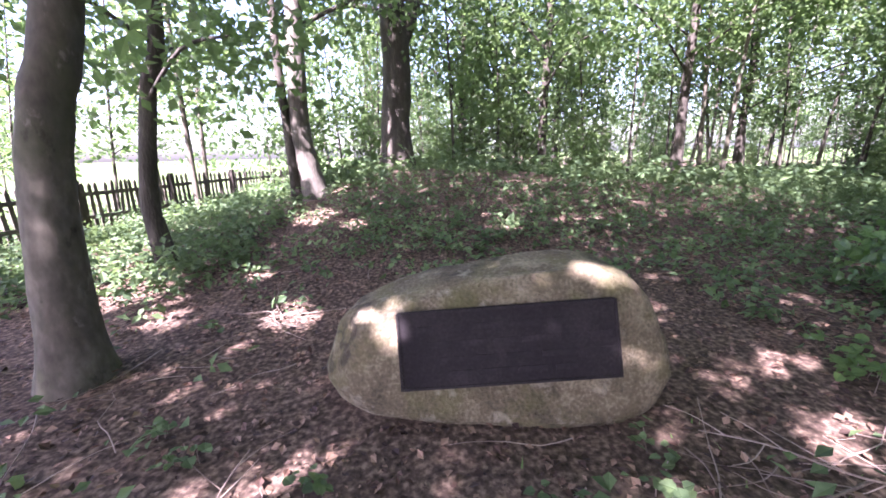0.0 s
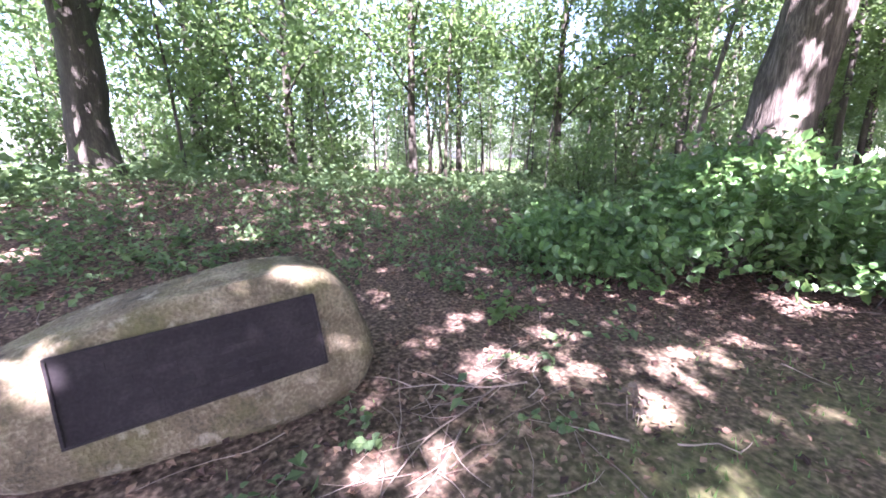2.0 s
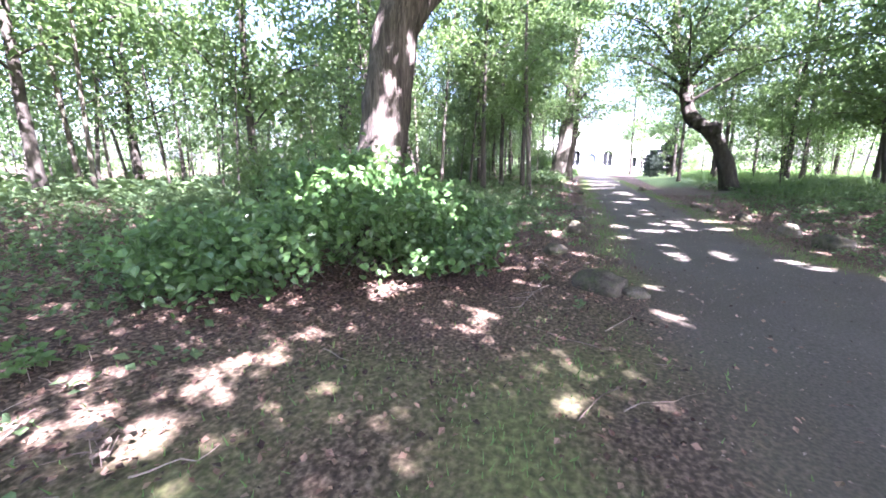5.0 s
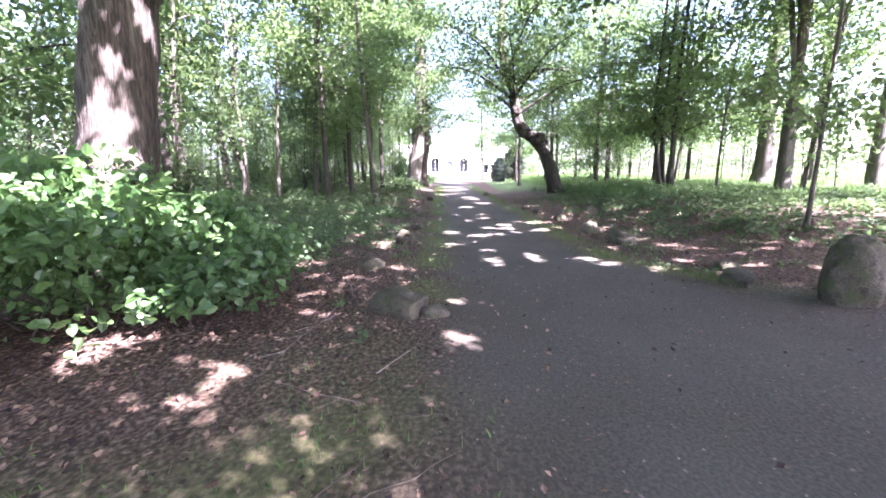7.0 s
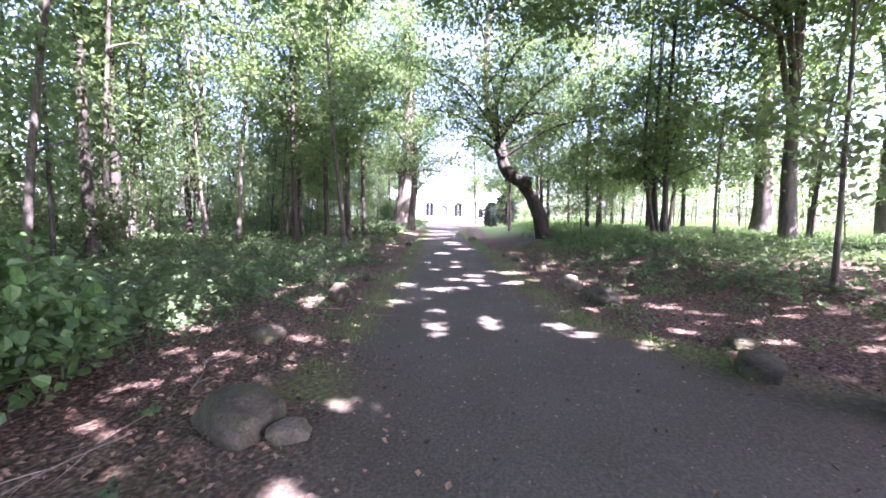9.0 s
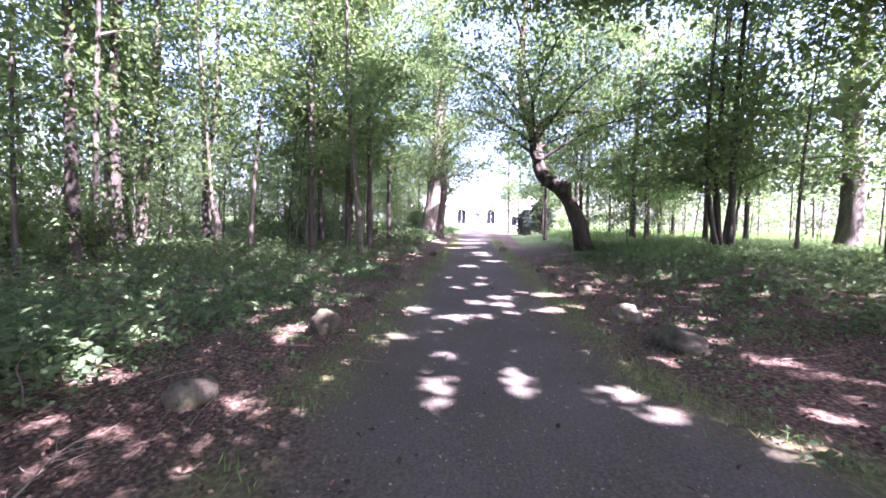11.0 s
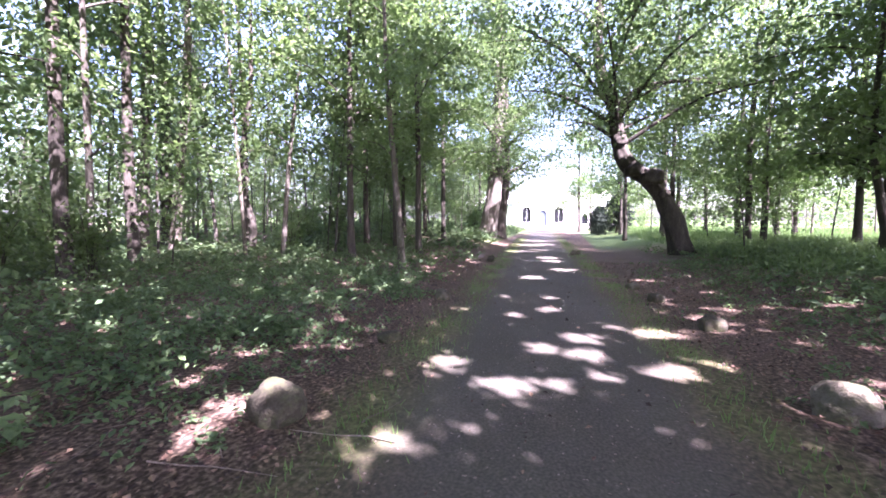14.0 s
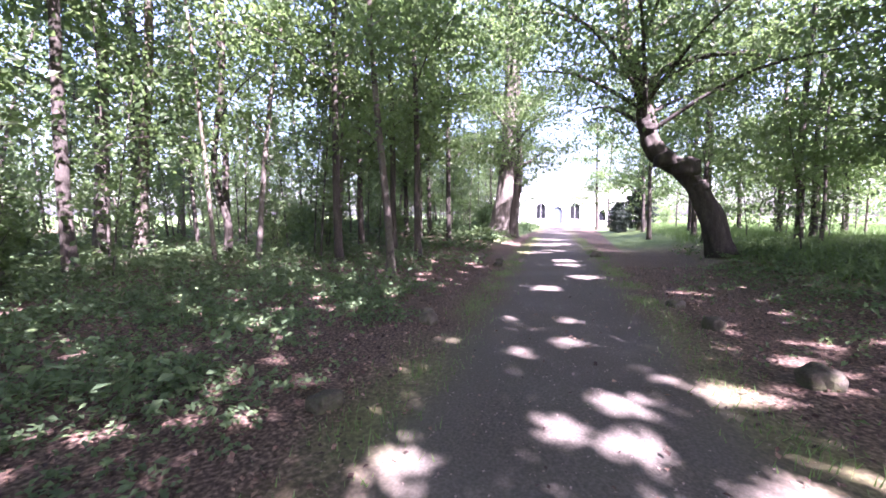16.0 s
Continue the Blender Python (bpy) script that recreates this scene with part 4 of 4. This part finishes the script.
plants("undergrowth", "low leafy plants between road and meadow", (8, 30, -22, -6), 9500, 6, 0.26, 0.11, LEAF_LOW,
       lambda x, y: max(0, min(1, 0.1 + (-7.0 - max(0, 13 - x) * 0.3 - y) / 3)) * max(0.1, min(1, clumpy(x, y, 0.6, 5) + 0.25)), per=8)
plants("undergrowth", "taller leafy weeds standing out of the undergrowth", (9, 23, -0.2, 6.4), 480, 15, 0.62, 0.1, LEAF_LOW,
       lambda x, y: max(0.0, min(1, 2.4 * clumpy(x, y, 0.7, 15) - 0.5)), per=14)
plants("undergrowth", "sparse small plants on the litter beside the road", (8.5, 24, -9.1, -5.0), 2900, 9, 0.14, 0.055, LEAF_LOW,
       lambda x, y: (0 if y > -5.4 + 0.06 * (x - 12) else min(1, 0.25 + (-5.5 - y) / 3) * max(0.03, min(1, 2.6 * clumpy(x, y, 0.8, 11) - 0.7))), per=8)
plants("undergrowth", "taller leafy plants beside the bush", (6.9, 10.2, 0.1, 3.4), 420, 41, 0.6, 0.085, LEAF_LOW, lambda x, y: 1.0 if y > 0.3 + 0.2 * abs(x - 8.4) else 0.25, per=16)
plants("undergrowth", "tall weeds along the fence", (-9.5, -2.2, 3.8, 15), 3600, 5, 0.42, 0.09, LEAF_LOW, lambda x, y: max(0.1, min(1, clumpy(x, y, 0.6) + 0.3)), per=8)


def blades(name, label, region, count, seed, tall, dense):
    rng = np.random.default_rng(seed)
    x, y = rng.uniform(region[0], region[1], count), rng.uniform(region[2], region[3], count)
    keep = np.array([rng.uniform() < dense(a, b) for a, b in zip(x, y)])
    x, y = x[keep], y[keep]
    z = np.array([gz(a, b) for a, b in zip(x, y)])
    n = len(x)
    a = rng.uniform(0, 6.28, n)
    h = tall * rng.uniform(0.4, 1.2, n)
    w = np.clip(0.05 * h, 0.006, 0.02)
    base = np.stack([x, y, z], 1)
    side = np.stack([np.cos(a), np.sin(a), 0 * a], 1) * w[:, None]
    tip = base + np.stack([rng.normal(0, 0.35, n) * h, rng.normal(0, 0.35, n) * h, h], 1)
    v = np.stack([base - side, base + side, tip], 1).reshape(-1, 3)
    return tagged(new(name, mesh_from(name, v, np.arange(3 * n).reshape(-1, 3), GRASS)), label, "grass", kind="stuff")


blades("grass", "tall meadow grass beside the road", (10, 60, -38, -7.6), 90000, 11, 0.36, lambda x, y: min(1, max(0, (-8.0 - max(0, 20 - x) * 1.1 - y) / 1.2)))
blades("grass", "thin mossy grass between stone and road", (0.1, 6, -2.8, 2.4), 9000, 12, 0.06, lambda x, y: moss_amount(x, y) * 0.9)
blades("grass", "grass tufts on the verges", (8, 40, -6.2, 0.8), 75000, 13, 0.09, lambda x, y: moss_amount(x, y))


def litter():
    rng = np.random.default_rng(21)
    n = 74000
    x = np.concatenate([rng.uniform(-6, 9, n // 2), rng.uniform(4, 24, n // 2)])
    y = np.concatenate([rng.uniform(-3.5, 8, n // 2), rng.uniform(-9, 4, n // 2)])
    e = np.abs(y - np.array([road_mid(a) for a in x])) - np.array([road_half(a) for a in x])
    m = np.array([moss_amount(a, b) for a, b in zip(x, y)])
    keep = rng.uniform(0, 1, n) < np.where(e < 0, 0.07, np.clip(0.25 + e, 0, 1)) * (1 - 0.8 * m) * (1 - 0.7 * np.exp(-((x - 4.2) / 2.6) ** 2 - ((y + 1.2) / 1.3) ** 2))
    keep &= ~((x > -0.45) & (x < 1.6) & (y > 1.95) & (y < 2.9))
    x, y = x[keep], y[keep]
    p = np.stack([x, y, [gz(a, b) + 0.012 for a, b in zip(x, y)]], 1)
    p[:, 2] += rng.uniform(0, 0.02, len(p))
    v, f = leaves(p, 0.043, rng, flat=0.75, wide=0.7, spread=0.6)
    tagged(new("leaf_litter", mesh_from("leaf_litter", v, f, DEAD)), "fallen brown leaves over the forest floor", "leaf litter", kind="stuff")


litter()


def chips():
    """Pale bits of bark, husk and grit on the track."""
    rng = np.random.default_rng(23)
    x = rng.uniform(2.5, 22, 3200)
    y = np.array([road_mid(a) + rng.uniform(-1, 1) * (road_half(a) + 0.3) for a in x])
    p = np.stack([x, y, [gz(a, b) + relief(a, b) + 0.008 for a, b in zip(x, y)]], 1)
    v, f = leaves(p, 0.021, rng, flat=0.85, wide=0.6, spread=0.6)
    tagged(new("bark_chips", mesh_from("bark_chips", v, f, TWIG)), "pale bits of bark and husk on the dirt track", "bark chips", kind="stuff")


chips()


def twigs():
    rng = np.random.default_rng(31)
    places = [(2.0 + rng.normal(0, 0.6), 1.4 + rng.normal(0, 0.5)) for _ in range(26)] + [(rng.uniform(-3, 1), rng.uniform(1.0, 4.5)) for _ in range(22)] + \
             [(rng.uniform(4, 12), rng.uniform(-2.2, 0.6)) for _ in range(22)] + [(rng.uniform(8, 14), rng.uniform(-8, -5.6)) for _ in range(8)]
    for i, (x, y) in enumerate(places):
        a, ln = rng.uniform(0, 6.28), rng.uniform(0.3, 0.9)
        pts = []
        for k in range(5):
            u = (k / 4 - 0.5) * ln
            px, py = x + u * math.cos(a) + rng.normal(0, 0.02), y + u * math.sin(a) + rng.normal(0, 0.02)
            pts.append((px, py, gz(px, py) + 0.018 + 0.02 * rng.uniform()))
        v, f = limb(curve_path(pts, 9), np.linspace(0.006, 0.002, 9) * rng.uniform(0.6, 1.2), 5, i)
        tagged(new("twig", mesh_from("twig", v, f, TWIG, True)), "thin dry fallen twig on the ground", "twig", group="fallen twigs")


twigs()


def dry_stalk():
    """A pale dead stalk standing beside the bush."""
    v, f = limb(curve_path([(0, 0, -0.03), (0.015, 0.01, 0.15), (-0.01, 0.02, 0.33), (0.05, -0.02, 0.46)], 10), np.linspace(0.008, 0.004, 10), 6, 5)
    ob = new("dry_stalk", mesh_from("dry_stalk", v, f, TWIG, True))
    ob.location = (8.6, 0.25, gz(8.6, 0.25))
    tagged(ob, "pale dry stalk standing beside the bush", "stalk")


dry_stalk()


def fallen_branch(x, y, turn, ln, seed, label="fallen branch with dry side twigs on the litter"):
    """A dead branch lying flat, with forking side twigs."""
    rng = np.random.default_rng(seed)
    thing = new("fallen_branch")
    thing.matrix_world = pose(x, y, gz(x, y) + 0.03, 0, 0, turn)
    tagged(thing, label, "branch", group="fallen branches")
    main = curve_path([(-ln / 2, 0, 0), (-ln / 6, rng.normal(0, 0.05), 0.02), (ln / 6, rng.normal(0, 0.05), 0.03), (ln / 2, rng.normal(0, 0.08), 0)], 14)
    v, f = limb(main, np.linspace(0.008, 0.003, 14), 6, seed)
    part("stem", mesh_from("stem", v, f, TWIG, True), thing)
    for i in range(7):
        c = np.array(main[2 + i * 11 // 7])
        a = math.radians(rng.uniform(25, 60)) * (1 if i % 2 else -1)
        e = c + rng.uniform(0.18, 0.4) * ln * np.array([math.cos(a), math.sin(a), 0.02])
        v, f = limb(curve_path([c, (c + e) / 2 + rng.normal(0, 0.012, 3), e], 6), np.linspace(0.004, 0.0015, 6), 5, seed + i)
        part("side_twig", mesh_from("side_twig", v, f, TWIG, True), thing)


for i, (x, y, turn, ln) in enumerate(((1.75, 1.3, 200, 1.1), (2.05, 1.55, 160, 0.9), (1.5, 1.05, 215, 0.8), (-0.75, 1.35, 100, 0.9), (-1.7, 2.5, 40, 1.0), (-1.2, 3.3, 150, 0.8), (6.3, -1.0, 170, 1.1), (7.9, -0.9, 20, 0.9))):
    fallen_branch(x, y, turn, ln, 300 + i)


def seedling(x, y, n, spread, tall, leaf, seed, label, material):
    """A small clump of seedlings: stems with leaves round their tops."""
    rng = np.random.default_rng(seed)
    thing = new("seedling")
    thing.location = (x, y, gz(x, y))
    tagged(thing, label, "plant", group="seedlings on the litter")
    p = []
    for _ in range(n):
        b = rng.normal(0, spread, 2)
        h = tall * rng.uniform(0.5, 1.1)
        e = (b[0] + rng.normal(0, 0.02), b[1] + rng.normal(0, 0.02), h)
        v, f = limb([(b[0], b[1], -0.02), ((b[0] + e[0]) / 2, (b[1] + e[1]) / 2, h * 0.5), e], (0.004, 0.003, 0.002), 4, seed)
        part("stem", mesh_from("stem", v, f, TWIG, True), thing)
        p += [np.array(e) + rng.normal(0, 1, 3) * np.array([0.03, 0.03, 0.012]) for _ in range(6)]
    v, f = leaves(np.array(p), leaf, rng, flat=0.75, wide=0.7, broad=True)
    part("foliage", mesh_from("foliage", v, f, material), thing)


seedling(3.2, 2.35, 16, 0.17, 0.12, 0.06, 401, "yellow-green clump of seedlings lit by the sun", GRASS)
for i, (x, y) in enumerate(((1.35, 1.72), (-1.3, 1.95), (-1.05, 1.75), (0.75, 1.35), (1.3, 1.5), (-0.4, 1.5), (-1.7, 3.2), (2.3, 1.0), (-2.7, 2.2), (6.2, -1.5), (7.1, -1.0), (8.9, -1.0), (9.6, -1.2), (10.6, -1.1), (9.9, -1.35))):
    seedling(x, y, 3, 0.05, 0.08, 0.05, 410 + i, "small green seedling on the leaf litter", LEAF_LOW)

# a pale tuft standing in the moss
seedling(2.76, 0.76, 5, 0.03, 0.16, 0.05, 440, "pale grey-white dried tuft standing in the moss", TWIG)


# ---- the picket fence ----
def fence():
    rng = np.random.default_rng(17)
    thing = new("picket_fence")
    tagged(thing, "weathered dark wooden picket fence behind the trees", "fence")
    a, b = Vector((-7.6, 3.4, 0)), Vector((-5.2, 16.5, 0))
    ln = (b - a).length
    d = (b - a).normalized()
    turn = math.degrees(math.atan2(d.y, d.x))
    me = box("picket", (0.075, 0.022, 1.05), FENCE, 0)
    bm = bmesh.new()
    w, h = 0.036, 1.0
    for y in (-0.011, 0.011):
        for x, z in ((-w, 0), (w, 0), (w, h - 0.07), (0, h), (-w, h - 0.07)):
            bm.verts.new((x, y, z))
    bm.verts.ensure_lookup_table()
    bm.faces.new([bm.verts[i] for i in range(5)])
    bm.faces.new([bm.verts[i] for i in range(9, 4, -1)])
    for i in range(5):
        j = (i + 1) % 5
        bm.faces.new([bm.verts[j], bm.verts[i], bm.verts[i + 5], bm.verts[j + 5]])
    bm.to_mesh(me)
    bm.free()
    n = int(ln / 0.145)
    for i in range(n):
        p = a + d * (i + 0.5) * ln / n
        ob = part("picket", me, thing)
        ob.matrix_basis = pose(p.x, p.y, gz(p.x, p.y) + 0.1 + rng.uniform(-0.03, 0.03), 0, rng.normal(0, 2), turn)
    for z in (0.38, 0.85):
        k = 6
        for i in range(k):
            p, q = a + d * ln * i / k, a + d * ln * (i + 1) / k
            m = (p + q) / 2
            ob = part("rail", box("rail", (ln / k - 0.01, 0.05, 0.08), FENCE, 0.004), thing)
            ob.matrix_basis = pose(m.x + 0.04 * d.y, m.y - 0.04 * d.x, (gz(p.x, p.y) + gz(q.x, q.y)) / 2 + z, 0, 0, turn)
            post = part("post", box("post", (0.1, 0.1, 1.15), FENCE, 0.008), thing)
            post.matrix_basis = pose(p.x + 0.1 * d.y, p.y - 0.1 * d.x, gz(p.x, p.y) + 0.57, 0, 0, turn) if z < 0.5 else pose(p.x + 0.1 * d.y, p.y - 0.1 * d.x, gz(p.x, p.y) + 0.575, 0, 0, turn)


fence()


# ---- the white house at the end of the road ----
def wall_with_openings(w, h, t, holes, material):
    """A wall in the xz plane, w wide and h high, with round-headed holes (centre, sill, width, height) cut through."""
    bm = bmesh.new()
    edges = sorted({-w / 2, w / 2, *[c - q / 2 for c, s, q, k in holes], *[c + q / 2 for c, s, q, k in holes]})

    def block(x0, x1, z0, z1):
        if x1 - x0 > 1e-4 and z1 - z0 > 1e-4:
            r = bmesh.ops.create_cube(bm, size=1)
            bmesh.ops.scale(bm, vec=(x1 - x0, t, z1 - z0), verts=r["verts"])
            bmesh.ops.translate(bm, vec=((x0 + x1) / 2, 0, (z0 + z1) / 2), verts=r["verts"])
    for x0, x1 in zip(edges, edges[1:]):
        m = (x0 + x1) / 2
        hole = [q for q in holes if abs(m - q[0]) < q[2] / 2]
        if not hole:
            block(x0, x1, 0, h)
            continue
        c, s, q, k = hole[0]
        block(x0, x1, 0, s)
        steps = 10
        for i in range(steps):
            u0, u1 = x0 + (x1 - x0) * i / steps, x0 + (x1 - x0) * (i + 1) / steps
            z = s + k - q / 2 + math.sqrt(max(0, (q / 2) ** 2 - ((u0 + u1) / 2 - c) ** 2))
            block(u0, u1, z, h)
    bmesh.ops.remove_doubles(bm, verts=bm.verts, dist=1e-4)
    me = bpy.data.meshes.new("wall")
    bm.to_mesh(me)
    bm.free()
    me.materials.append(material)
    return me


def house():
    thing = new("house")
    thing.matrix_world = pose(75, 0.1, gz(75, 0.1) - 0.1, 0, 0, -90)       # its front looks down the road
    tagged(thing, "white plastered villa with arched windows and a pale roof", "house")
    holes = [(-2.6, 1.15, 1.5, 2.6), (0.0, 0.3, 1.5, 2.9), (2.6, 1.15, 1.5, 2.6)]
    wall = part("wall", wall_with_openings(9.6, 4.9, 0.35, holes, PLASTER), thing)
    for x in (-8.3, 8.3):
        hs = [(-1.6, 0.95, 1.0, 1.7), (1.6, 0.95, 1.0, 1.7)]
        part("wall", wall_with_openings(7.0, 3.9, 0.35, hs, PLASTER), thing).location = (x, 0.9, 0)
        for c, s, q, k in hs:
            part("window", box("window", (q + 0.1, 0.05, k + 0.1), GLASS, 0), thing).location = (x + c, 1.02, s + k / 2)
    for x, ln, y in ((-4.8, 6, 3.0), (4.8, 6, 3.0), (-11.8, 6, 4.0), (11.8, 6, 4.0)):
        side = part("wall", box("wall", (0.35, ln, 3.9), PLASTER, 0), thing)
        side.location = (x * 0.996, y + 0.05, 1.95)
    for i, (c, s, q, k) in enumerate(holes):
        if i == 1:
            door = part("door", box("door", (q + 0.06, 0.07, k), DOOR, 0.01), thing, "grey painted double door")
            door.location = (c, 0.05, s + k / 2)
            for dx in (-0.25, 0.25):
                part("door_panel", box("door_panel", (0.36, 0.03, 1.5), DOOR, 0.01), door).location = (dx, -0.04, 0)
        else:
            win = part("window", box("window", (q + 0.06, 0.04, k + 0.06), GLASS, 0), thing, "dark arched window")
            win.location = (c, 0.06, s + k / 2)
            part("sill", box("sill", (q + 0.3, 0.2, 0.1), PLASTER, 0.01), win).location = (0, -0.25, -k / 2 - 0.06)
            part("mullion", box("mullion", (0.03, 0.05, k), PLASTER, 0.005), win).location = (0, -0.03, 0)
    part("cornice", box("cornice", (10.2, 0.9, 0.3), PLASTER, 0.03), thing).location = (0, -0.02, 4.95)
    part("plinth", box("plinth", (9.7, 0.5, 0.5), PLASTER, 0.02), thing).location = (0, -0.02, 0.1)
    for x0, x1, y0, y1, z0, z1 in ((-5.2, 5.2, -0.5, 7, 5.1, 8.6), (-12.2, -4.95, 0.4, 8, 3.9, 6.4), (4.95, 12.2, 0.4, 8, 3.9, 6.4)):
        bm = bmesh.new()
        m = (y0 + y1) / 2
        ins = (x1 - x0) * 0.28
        vs = [bm.verts.new(q) for q in ((x0, y0, z0), (x1, y0, z0), (x1, y1, z0), (x0, y1, z0), (x0 + ins, m, z1), (x1 - ins, m, z1))]
        for q in ((0, 1, 5, 4), (1, 2, 5), (2, 3, 4, 5), (3, 0, 4), (3, 2, 1, 0)):
            bm.faces.new([vs[i] for i in q])
        me = bpy.data.meshes.new("roof")
        bm.to_mesh(me)
        bm.free()
        me.materials.append(ROOF)
        part("roof", me, thing)
    for x in (-1.3, 1.3):
        rail = part("balustrade", box("balustrade", (1.7, 0.12, 0.1), PLASTER, 0.02), thing)
        rail.location = (x * 1.9, -2.2, 0.85)
        for i in range(6):
            part("baluster", box("baluster", (0.1, 0.1, 0.85), PLASTER, 0.02), rail).location = (-0.75 + 0.3 * i, 0, -0.42)


house()
